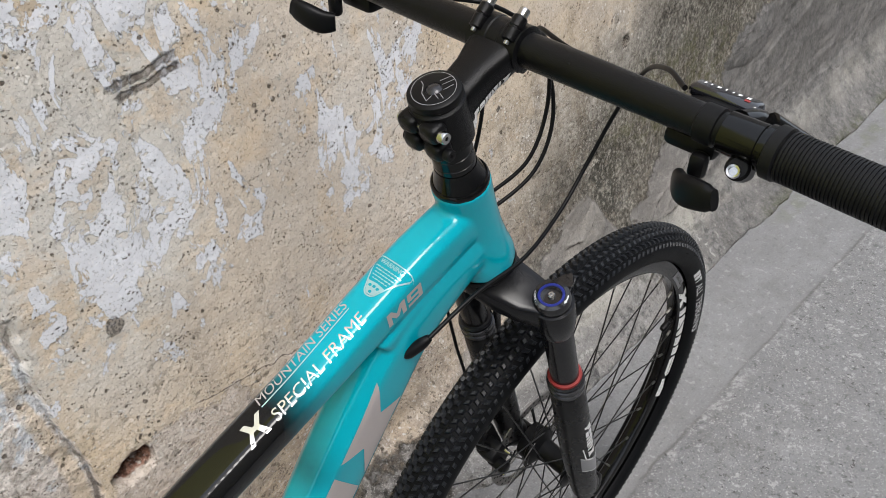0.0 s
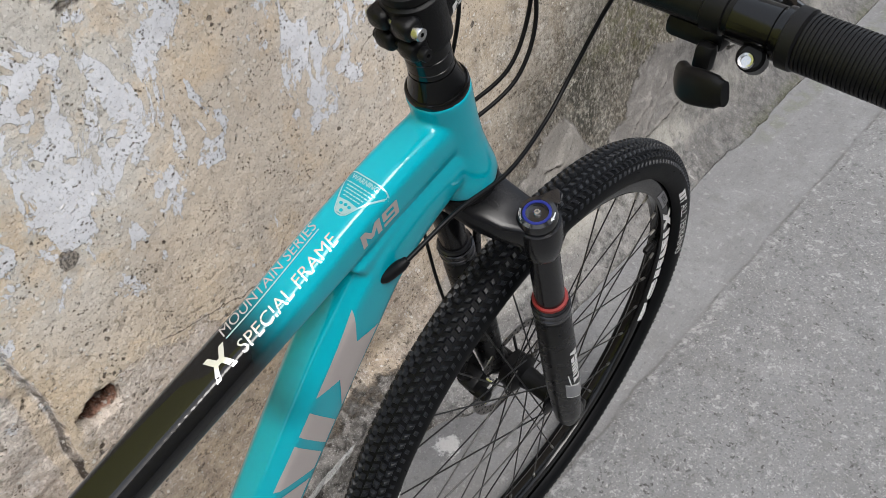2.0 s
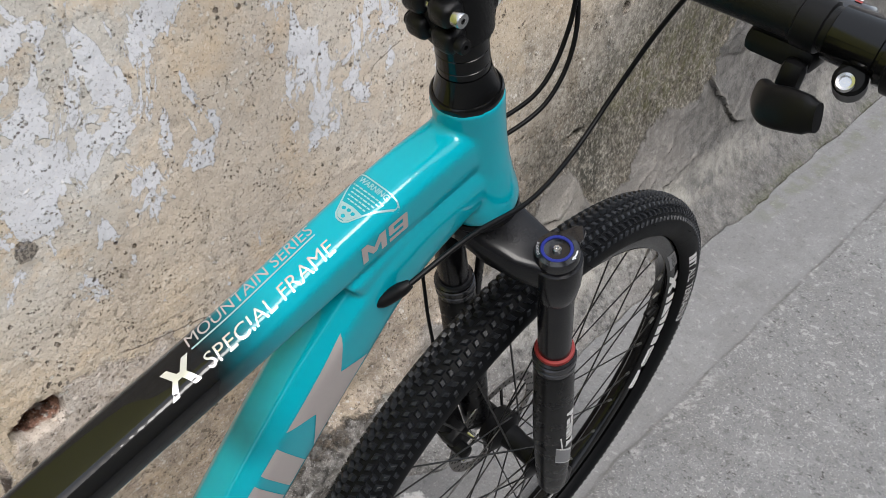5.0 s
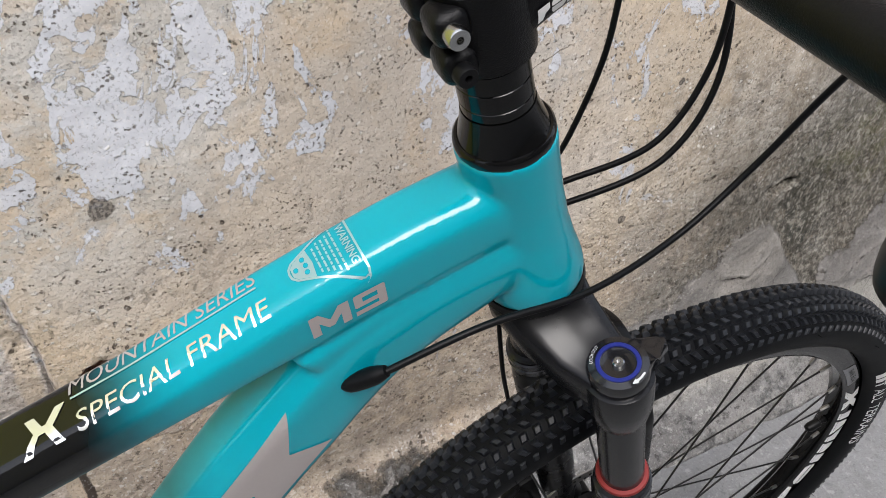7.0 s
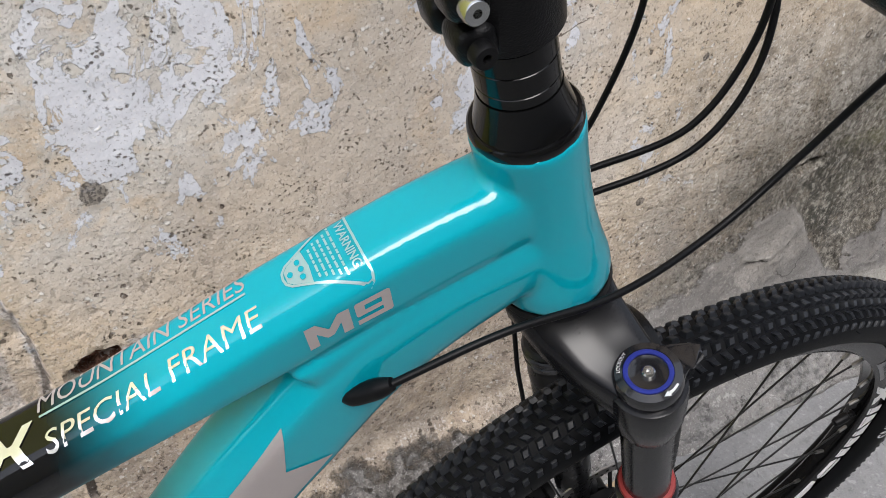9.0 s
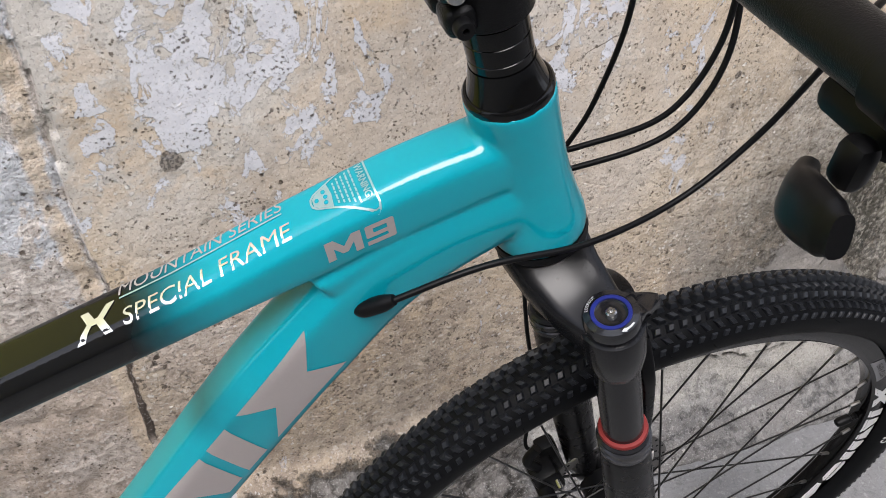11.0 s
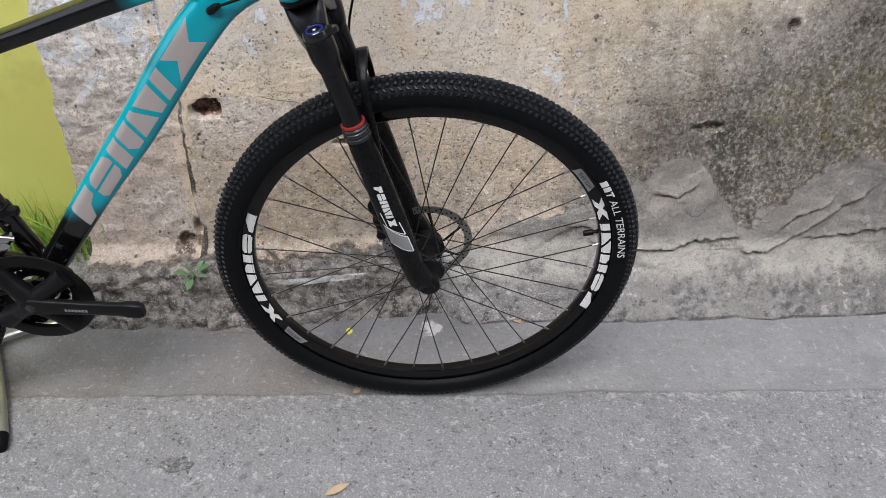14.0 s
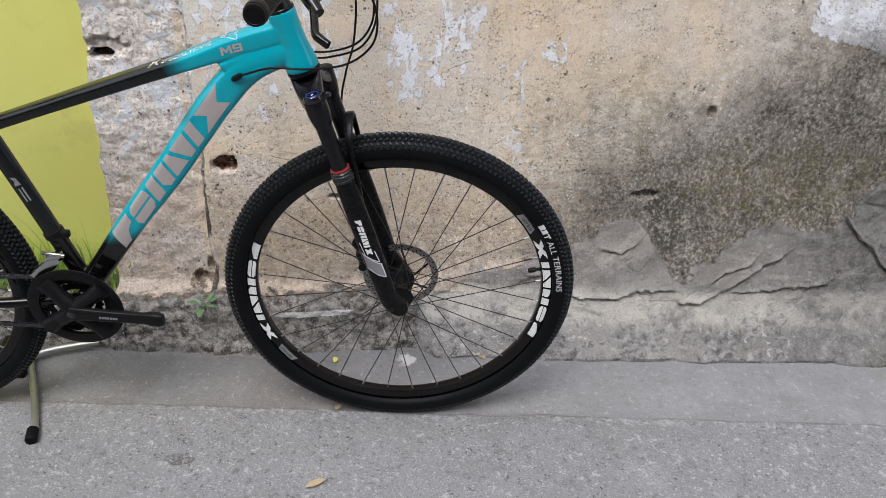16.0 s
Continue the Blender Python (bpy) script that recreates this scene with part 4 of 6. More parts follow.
printed("emblem", cells([[(0, 0), (0.0045, 0), (0.0095, 0.0075), (0.0125, 0.0075), (0.0155, 0), (0.0200, 0), (0.0165, 0.0090), (0.0235, 0.018), (0.0188, 0.018), (0.0135, 0.0115), (0.0115, 0.0115), (0.0085, 0.018), (0.0040, 0.018), (0.0072, 0.0095)]]), on_top(-0.4275, 0.8375, TT, -0.0145), M_FOIL, bike_frame)


def ring_shape(outer, inner):
    k = len(outer)
    return [[outer[i], outer[(i + 1) % k], inner[(i + 1) % k], inner[i]] for i in range(k)]


def shield(grow):
    """A rounded shield outline that points to the rear, symmetrical about the tube."""
    half = [(0.0 - grow, 0.0), (0.0005 - grow, 0.0032 + grow * 0.4), (0.0028 - grow * 0.6, 0.0060 + grow * 0.9), (0.0300, 0.0188 + grow), (0.0328 + grow * 0.6, 0.0182 + grow * 0.8), (0.0342 + grow, 0.0158 + grow * 0.3)]
    return half + [(x, -y) for x, y in reversed(half[1:])]


LABEL = on_top(-0.2985, 0.8847, TT, -0.001)
printed("warning_label", cells(ring_shape(shield(0.0), shield(-0.0011))), LABEL, M_PALE, bike_frame, "silver outlined warning label")
wl = stretched(words("WARNING", 1, 0.02), 0.0250, 0.0042)
for v in wl.verts:
    v.co = (0.0280 + v.co.y, 0.0125 - v.co.x, 0)
printed("lettering", wl, LABEL, M_PALE, bike_frame)
rnd = random.Random(8)
fine = []
for i in range(5):
    x0 = 0.0142 + 0.0026 * i
    reach = 0.0060 + (x0 - 0.0028) * 0.47 - 0.0030
    y0 = -reach
    while y0 < reach - 0.001:
        y1 = min(y0 + rnd.uniform(0.0016, 0.0040), reach)
        fine.append([(x0, y0), (x0 + 0.0010, y0), (x0 + 0.0010, y1), (x0, y1)])
        y0 = y1 + 0.0007
printed("fine_print", cells(fine), LABEL, M_PALE, bike_frame)
printed("label_tip", cells([[(0.0018, -0.0028), (0.0038, -0.0050), (0.0115, -0.0088), (0.0124, 0.0), (0.0115, 0.0088), (0.0038, 0.0050), (0.0018, 0.0028)]]), LABEL, M_PALE, bike_frame)
printed("label_tip_mark", cells([[(0.0040 + dx + 0.0013 * math.cos(a), dy + 0.0016 * math.sin(a)) for a in (math.pi * k / 4 for k in range(8))] for dx, dy in ((0, 0), (0.0045, -0.0040), (0.0045, 0.0040), (0.0050, 0.0))]), LABEL, M_PAINT, bike_frame, "", 0.0009)


def on_side(x0, z0, angle, tree, far=0.12):
    """Print on the near side, running along an angle in the bicycle's plane."""
    d, u = Vector((math.cos(angle), 0, math.sin(angle))), Vector((-math.sin(angle), 0, math.cos(angle)))

    def place(x, y):
        return Vector((x0, -far, z0)) + d * x + u * y, Vector((0, 1, 0))

    return place, tree


m9 = cells([[(0, 0), (0, 14), (5, 14), (10, 7.5), (15, 14), (20, 14), (20, 0), (15.6, 0), (15.6, 8), (11.5, 2.6), (8.5, 2.6), (4.4, 8), (4.4, 0)],
            [(23.2, 14), (37.8, 14), (38.6, 13.2), (38.6, 11), (22.4, 11), (22.4, 13.2)], [(22.4, 11), (26.6, 11), (26.6, 8), (34.4, 8), (34.4, 5.2), (23.2, 5.2), (22.4, 6)],
            [(34.4, 11), (38.6, 11), (38.6, 0.8), (37.8, 0), (34.4, 0)], [(22.4, 3), (34.4, 3), (34.4, 0), (22.4, 0)]])
printed("lettering", stretched(m9, 0.0385, 0.0140, 0.12), on_side(-0.3005, 0.8765, TT - 0.06, TREE), M_SILVER, bike_frame, "silver grey model lettering")
DT = math.atan2(0.741 - 0.532, 0.517 - 0.3585)
printed("maker_mark", maker_mark(0.402, 0.0385, 0.36), on_side(-0.540, 0.4710, math.atan2(0.319, 0.243), TREE), M_SILVER, bike_frame, "large silver grey slanted blocks", 0.0006)
printed("sticker", cells([[(0, 0), (0.05, 0), (0.055, 0.012), (0.006, 0.012)]]), on_side(-0.634, 0.417, DT, TREE), M_WHITE, bike_frame)
for d in (0.15, 0.215):
    c = Vector((-0.648, 0, 0.345)) + Vector((math.cos(DT), 0, math.sin(DT))) * d + Vector((-math.sin(DT), 0, math.cos(DT))) * 0.024
    part("bottle_bolt", lathe(bmesh.new(), [(0.004, -0.003), (0.0045, 0.0), (0.003, 0.004)], c, (-math.sin(DT), 0, math.cos(DT)), 12), M_STEEL, bike_frame)
bm = bmesh.new()
G = Vector((-0.276, -0.0225, 0.842))
gd = Vector((0.75, -0.25, 0.60)).normalized()
tube(bm, [G - gd * 0.016 + Vector((0, 0.003, 0)), G - gd * 0.010 - Vector((0, 0.002, 0)), G + gd * 0.003 - Vector((0, 0.005, 0)), G + gd * 0.010 - Vector((0, 0.006, 0))], [0.0034, 0.0054, 0.0050, 0.0032], 16)
part("cable_grommet", bm, M_CAP, bike_frame)

# headset, spacers, stem
bm = bmesh.new()
lathe(bm, [(0.0222, -0.003), (0.0236, -0.0018), (0.0241, 0.0008), (0.0238, 0.0030), (0.0228, 0.0040), (0.0217, 0.0040), (0.0212, 0.0052), (0.0200, 0.0088), (0.0186, 0.0135), (0.0176, 0.018), (0.0172, 0.0205)], steer(0.9525), AX, 48)
hs = part("headset", bm, M_GLOSS, bike, "gloss black tapered headset cover")
z = 0.9725
for hgt in (0.0052, 0.010, 0.010):
    bm = bmesh.new()
    lathe(bm, [(0.0163, 0), (0.0168, 0.0004), (0.0168, hgt - 0.0004), (0.0163, hgt)], steer(z), AX, 40)
    part("spacer", bm, M_GLOSS, bike)
    z += hgt * AX.z
bm = bmesh.new()
lathe(bm, [(0.0275, -0.008), (0.0300, -0.004), (0.0292, 0.0)], steer(0.850), AX, 40)
part("crown_race", bm, M_BLACK, bike)
GRIP_AT, GRIP_WAY = Vector((-0.1608, 0.213, 1.0586)), Vector((-0.0086, 0.126, 0.0034)).normalized()
MIDBAR = Vector((-0.152, 0, 1.054))
S0 = steer(0.998)
bm = bmesh.new()
lathe(bm, [(0.0185, 0), (0.0208, 0.002), (0.0212, 0.020), (0.0208, 0.039), (0.0185, 0.041)], S0, AX, 36)
mid = steer(1.018)
fwd = (MIDBAR - mid).normalized()
sidey = Vector((0, 1, 0))
upv = fwd.cross(sidey) * -1
if upv.z < 0:
    upv = -upv
rings = []
for s, w, h in ((0.0, 0.036, 0.036), (0.022, 0.033, 0.032), (0.042, 0.034, 0.029), (0.056, 0.041, 0.028), (0.064, 0.044, 0.028)):
    rings.append([mid + fwd * s + sidey * (w / 2 * math.copysign(abs(math.cos(t)) ** 0.6, math.cos(t))) + upv * (h / 2 * math.copysign(abs(math.sin(t)) ** 0.6, math.sin(t))) for t in (2 * math.pi * j / 28 for j in range(28))])
skin(bm, rings)
lathe(bm, [(0.0155, -0.0235), (0.0172, -0.0225), (0.0172, -0.006), (0.0164, -0.005), (0.0164, 0.005), (0.0172, 0.006), (0.0172, 0.0225), (0.0155, 0.0235)], MIDBAR, (0, 1, 0), 36)
# steerer clamp ears with the slot between them
aft = -Vector((AX.z, 0, -AX.x))
ears = []
for s in (-1, 1):
    for hh in (0.0115, 0.0295):
        m = Matrix.Translation(S0 + AX * hh + aft * 0.0185 + Vector((0, s * 0.0105, 0)))
        ears.append(block(bmesh.new(), (0.016, 0.0175, 0.015), m @ pose(0, 0, 0, 0, -16.7, 0), 0.005, 3))
stem = part("stem", bm, M_STEM, bike, "grained black alloy stem")
for ear in ears:
    part("clamp_ear", ear, M_STEM, stem)
for hh, mt in ((0.0115, M_BLACK), (0.0295, M_STEEL)):
    o = S0 + AX * hh + aft * 0.0195
    part("clamp_bolt", lathe(bmesh.new(), [(0.0014, -0.021), (0.0016, -0.0245), (0.0042, -0.0245), (0.0047, -0.0235), (0.0047, -0.019), (0.0028, -0.0185), (0.0028, 0.017), (0.0045, 0.017), (0.0045, 0.0205), (0.0001, 0.021)], o, (0, 1, 0), 18), mt, stem, "hex socket bolt")
for s in (-1, 1):
    for u in (-1, 1):
        bm = bmesh.new()
        o = MIDBAR + upv * (0.0175 * u) + sidey * (0.0155 * s)
        way = (fwd + upv * (0.25 * u)).normalized()
        lathe(bm, [(0.0001, -0.0115), (0.0022, -0.0112), (0.0026, -0.0105), (0.0026, 0.010), (0.0040, 0.0105), (0.0042, 0.0165), (0.0036, 0.0175), (0.0018, 0.0175), (0.0016, 0.0145), (0.0001, 0.0145)], o, way, 16)
        part("faceplate_bolt", bm, M_STEEL if u > 0 else M_BLACK, stem)
        bm = bmesh.new()
        lathe(bm, [(0.0040, -0.0085), (0.0054, -0.0075), (0.0058, 0.001), (0.0050, 0.0016), (0.0050, 0.0026), (0.0058, 0.0032), (0.0056, 0.0105), (0.0046, 0.0115)], o, way, 18)
        part("bolt_boss", bm, M_STEM, stem)
bm = bmesh.new()
lathe(bm, [(0.0200, 0.0), (0.0204, 0.002), (0.0199, 0.0055), (0.0185, 0.0065), (0.0062, 0.0066), (0.0056, 0.0052), (0.0001, 0.0052)], S0 + AX * 0.0425, AX, 44)
topcap = part("top_cap", bm, M_CAP, bike, "matt black top cap with fine line emblem")
bm = bmesh.new()
lathe(bm, [(0.0056, 0), (0.0058, 0.0015), (0.004, 0.0032), (0.0001, 0.0036)], S0 + AX * 0.0472, AX, 24)
part("cap_bolt", bm, M_GUN, topcap)
CAPTREE = tree_of(topcap)


def on_cap(x, y):
    f = Vector((AX.z, 0, -AX.x))
    return S0 + AX * 0.08 + f * x + Vector((0, 1, 0)) * y, -AX


def lines(segments, w):
    out = []
    for (x0, y0), (x1, y1) in segments:
        d = Vector((x1 - x0, y1 - y0)).normalized() * w / 2
        out.append([(x0 - d.y, y0 + d.x), (x0 + d.y, y0 - d.x), (x1 + d.y, y1 - d.x), (x1 - d.y, y1 + d.x)])
    return out


capmark = lines([((-0.012, -0.004), (-0.008, 0.004)), ((-0.008, 0.004), (-0.001, 0.009)), ((-0.001, 0.009), (0.001, 0.013)), ((-0.012, -0.004), (-0.006, -0.004)), ((-0.002, 0.0), (0.004, -0.008)),
                 ((0.004, -0.008), (0.010, -0.010)), ((0.006, -0.003), (0.014, -0.007)), ((0.008, 0.001), (0.016, -0.003)), ((-0.006, -0.010), (-0.002, 0.0)), ((-0.004, -0.013), (0.0, -0.004))], 0.0006)
circle = [(0.0165 * math.cos(a), 0.0165 * math.sin(a)) for a in (2 * math.pi * i / 40 for i in range(40))]
capmark += ring_shape(circle, [(x * 0.97, y * 0.97) for x, y in circle])
printed("cap_emblem", cells(capmark), (on_cap, CAPTREE), M_GREY, topcap)
STEMTREE = tree_of(stem)
sa = math.atan2(fwd.z, fwd.x)
printed("maker_mark", maker_mark(0.040, 0.0062, 0.25), on_side(mid.x + 0.017, mid.z - 0.002, sa, STEMTREE), M_WHITE, stem)

# handlebar, grips
bm = bmesh.new()
half = [(0.0, 0.03, 0.0), (-0.0005, 0.065, 0.0005), (-0.003, 0.120, 0.0020), (-0.006, 0.172, 0.0036), (-0.0088, 0.213, 0.0046), (-0.0172, 0.334, 0.0078)]
line = [(MIDBAR.x + a, -b, MIDBAR.z + c) for a, b, c in reversed(half)] + [(MIDBAR.x + a, b, MIDBAR.z + c) for a, b, c in half]
tube(bm, line, [0.0111, 0.0111, 0.0111, 0.0120, 0.0128, 0.0130, 0.0130, 0.0128, 0.0120, 0.0111, 0.0111, 0.0111], 28, 8)
handlebar = part("handlebar", bm, M_STEM, bike, "grained black flat handlebar")
for s in (-1, 1):
    bm = bmesh.new()
    prof = [(0.0150, 0.0), (0.0168, 0.001), (0.0168, 0.008), (0.0150, 0.009)]
    n = 40
    for i in range(n):
        a = 0.010 + i * 0.0023
        prof += [(0.0158, a), (0.0158, a + 0.0013), (0.0150, a + 0.0016), (0.0150, a + 0.0022)]
    prof += [(0.0156, 0.103), (0.0160, 0.105), (0.0163, 0.110), (0.0162, 0.116), (0.0156, 0.119)]
    root, way = Vector((GRIP_AT.x, s * GRIP_AT.y, GRIP_AT.z)), Vector((GRIP_WAY.x, s * GRIP_WAY.y, GRIP_WAY.z))
    lathe(bm, prof, root, way, 36)
    grip = part("grip", bm, M_GRIP, bike, "ribbed black rubber grip")
    bm = bmesh.new()
    lathe(bm, [(0.0148, 0.117), (0.0150, 0.1215), (0.0143, 0.1240), (0.0115, 0.1248), (0.0108, 0.1240), (0.0001, 0.1240)], root, way, 36)
    part("end_plug", bm, M_CAP, grip)


def bar_at(y):
    k = (abs(y) - GRIP_AT.y) / GRIP_WAY.y
    return Vector((GRIP_AT.x + GRIP_WAY.x * k, y, GRIP_AT.z + GRIP_WAY.z * k))


for s in (-1, 1):
    # brake lever: clamp, body, blade with a curved tip
    bm = bmesh.new()
    lathe(bm, [(0.0112, -0.014), (0.0133, -0.013), (0.0136, 0.010), (0.0128, 0.0105), (0.0128, 0.012), (0.0148, 0.0125), (0.0150, 0.024), (0.0125, 0.0255)], bar_at(s * 0.196), (0, s, 0), 32)
    o = bar_at(s * 0.196)
    tube(bm, [o + Vector((0.014, -s * 0.012, -0.002)), o + Vector((0.030, -s * 0.008, -0.008)), o + Vector((0.046, -s * 0.014, -0.018)), o + Vector((0.056, -s * 0.035, -0.022))], [0.010, 0.0115, 0.012, 0.008], 16)
    tube(bm, [o + Vector((0.030, s * 0.000, -0.006)), o + Vector((0.045, s * 0.018, -0.020)), o + Vector((0.056, s * 0.032, -0.030))], [0.011, 0.0105, 0.0085], 16)
    brake = part("brake_lever", bm, M_GLOSS, bike, "gloss black brake lever")
    bm = bmesh.new()
    P = [o + Vector(q) for q in ((0.046, s * 0.018, -0.019), (0.0475, s * 0.027, -0.0245), (0.050, s * 0.040, -0.030), (0.0525, s * 0.055, -0.0365), (0.0555, s * 0.073, -0.0440), (0.064, s * 0.080, -0.0490), (0.0735, s * 0.0855, -0.0540))]
    ln = curve(P, 6)
    rings = []
    for i, p in enumerate(ln):
        a, u, v = basis(ln[min(i + 1, len(ln) - 1)] - ln[max(i - 1, 0)], (0, 0, 1))
        w = 0.0050 + 0.0008 * math.sin(math.pi * i / (len(ln) - 1))
        rings.append([p + u * (0.0060 * math.copysign(abs(math.cos(t)) ** 0.7, math.cos(t))) + v * (w * math.copysign(abs(math.sin(t)) ** 0.7, math.sin(t))) for t in (2 * math.pi * j / 16 for j in range(16))])
    skin(bm, rings)
    part("lever_blade", bm, M_GLOSS, brake)
    # shifter pod with thumb paddle and gear window
    bm = bmesh.new()
    lathe(bm, [(0.0112, -0.007), (0.0128, -0.006), (0.0128, 0.006), (0.0112, 0.007)], bar_at(s * 0.172), (0, 1, 0), 28)
    o2 = bar_at(s * 0.160)
    tube(bm, [o2 + Vector((0.014, s * 0.036, -0.010)), o2 + Vector((0.024, s * 0.020, -0.012)), o2 + Vector((0.027, -s * 0.006, -0.013)), o2 + Vector((0.022, -s * 0.026, -0.013))], [0.008, 0.0125, 0.013, 0.008], 20)
    block(bm, (0.026, 0.038, 0.014), pose(*(o2 + Vector((0.012, 0, -0.020)))), 0.005)
    shifter = part("shifter", bm, M_CAP, bike, "black plastic gear shifter pod")
    bm = bmesh.new()
    block(bm, (0.010, 0.012, 0.018), pose(*(o2 + Vector((-0.010, s * 0.014, -0.024)))), 0.004)
    pad = [o2 + Vector(q) for q in ((-0.018, s * 0.006, -0.034), (-0.027, s * 0.014, -0.033), (-0.033, s * 0.026, -0.028), (-0.036, s * 0.040, -0.024))]
    ln = curve(pad, 6)
    rings = []
    for i, p in enumerate(ln):
        a, u, v = basis(ln[min(i + 1, len(ln) - 1)] - ln[max(i - 1, 0)], (0, 0, 1))
        f = i / (len(ln) - 1)
        k = (0.62 + 0.38 * math.sin(math.pi * min(1.0, 0.10 + 0.75 * f))) * (1.0 if f < 0.9 else 0.86)
        rings.append([p + u * (0.0105 * k * math.copysign(abs(math.cos(t)) ** 0.7, math.cos(t))) + v * (0.0055 * k * math.copysign(abs(math.sin(t)) ** 0.7, math.sin(t))) for t in (2 * math.pi * j / 16 for j in range(16))])
    skin(bm, rings)
    part("thumb_paddle", bm, M_CAP, shifter, "matt black thumb paddle")
    bm = bmesh.new()
    lathe(bm, [(0.0001, -0.0018), (0.0026, -0.0018), (0.0028, -0.0042), (0.0040, -0.0045), (0.0045, -0.0038), (0.0046, 0.006), (0.0036, 0.0075)], bar_at(s * 0.200) + Vector((-0.0150, 0, -0.0135)), (0.80, 0.10, -0.55), 20)
    part("clamp_screw", bm, M_STEEL, brake, "bright silver clamp screw")
    bm = bmesh.new()
    lathe(bm, [(0.006, -0.0085), (0.0078, -0.007), (0.0078, 0.010), (0.004, 0.012)], bar_at(s * 0.200) + Vector((-0.0070, 0, -0.0160)), (0.80, 0.10, -0.55), 18)
    part("clamp_lug", bm, M_CAP, brake)
    bm = bmesh.new()
    block(bm, (0.016, 0.050, 0.010), pose(*(o2 + Vector((0.038, s * 0.002, -0.002))), 0, 10, 0), 0.0045, 3)
    win = part("gear_window", bm, simple("smoky_window_plastic", (0.012, 0.012, 0.015), 0.12, 0.0, 0.5, 300, 0.2), shifter, "smoky clear gear indicator window")
    WT = tree_of(win)

    def on_win(x, y, o2=o2, s=s):
        return o2 + Vector((0.038 + y, s * 0.002 + x, 0.05)), Vector((0, 0, -1))

    printed("gear_marks", cells([[(q, -0.001), (q + w, -0.001), (q + w, 0.0022), (q, 0.0022)] for q, w in ((-0.016, 0.0028), (-0.0095, 0.0024), (-0.004, 0.0009), (0.001, 0.0009), (0.0052, 0.0026), (0.0115, 0.0009), (0.0155, 0.0014))]), (on_win, WT), M_WHITE, shifter)
    printed("gear_pointer", cells([[(-0.0172, -0.0045), (-0.0135, -0.0045), (-0.0135, -0.0025), (-0.0172, -0.0025)]]), (on_win, WT), M_RED, shifter)

# ---- suspension fork ----
LEG = 0.062


def leg(z, s=-1):
    """A point on a fork leg's line at a height; s is the side."""
    return Vector((-0.098 - 0.285 * (z - 0.66), s * LEG, z))


LAX = Vector((-0.285, 0, 1)).normalized()
bm = bmesh.new()
c = steer(0.842)
for s in (-1, 1):
    t = leg(0.812, s)
    rings = []
    for f, w, h in ((0.0, 0.056, 0.030), (0.35, 0.050, 0.026), (0.7, 0.043, 0.026), (1.0, 0.036, 0.030)):
        p = c.lerp(t, f) + Vector((0, 0, -0.008 * math.sin(math.pi * f) - 0.004))
        rings.append([p + Vector((1, 0, 0.29)).normalized() * (w / 2 * math.copysign(abs(math.cos(a)) ** 0.35, math.cos(a))) + LAX * (h / 2 * math.copysign(abs(math.sin(a)) ** 0.35, math.sin(a))) for a in (2 * math.pi * j / 24 for j in range(24))])
    skin(bm, rings)
    lathe(bm, [(0.0153, -0.004), (0.0166, -0.001), (0.0178, 0.006), (0.0192, 0.014), (0.0198, 0.022), (0.0200, 0.040), (0.0196, 0.0435), (0.0180, 0.044)], leg(0.776, s), LAX, 32)
crown = part("fork_crown", bm, M_CROWN, bike, "satin black forged fork crown")
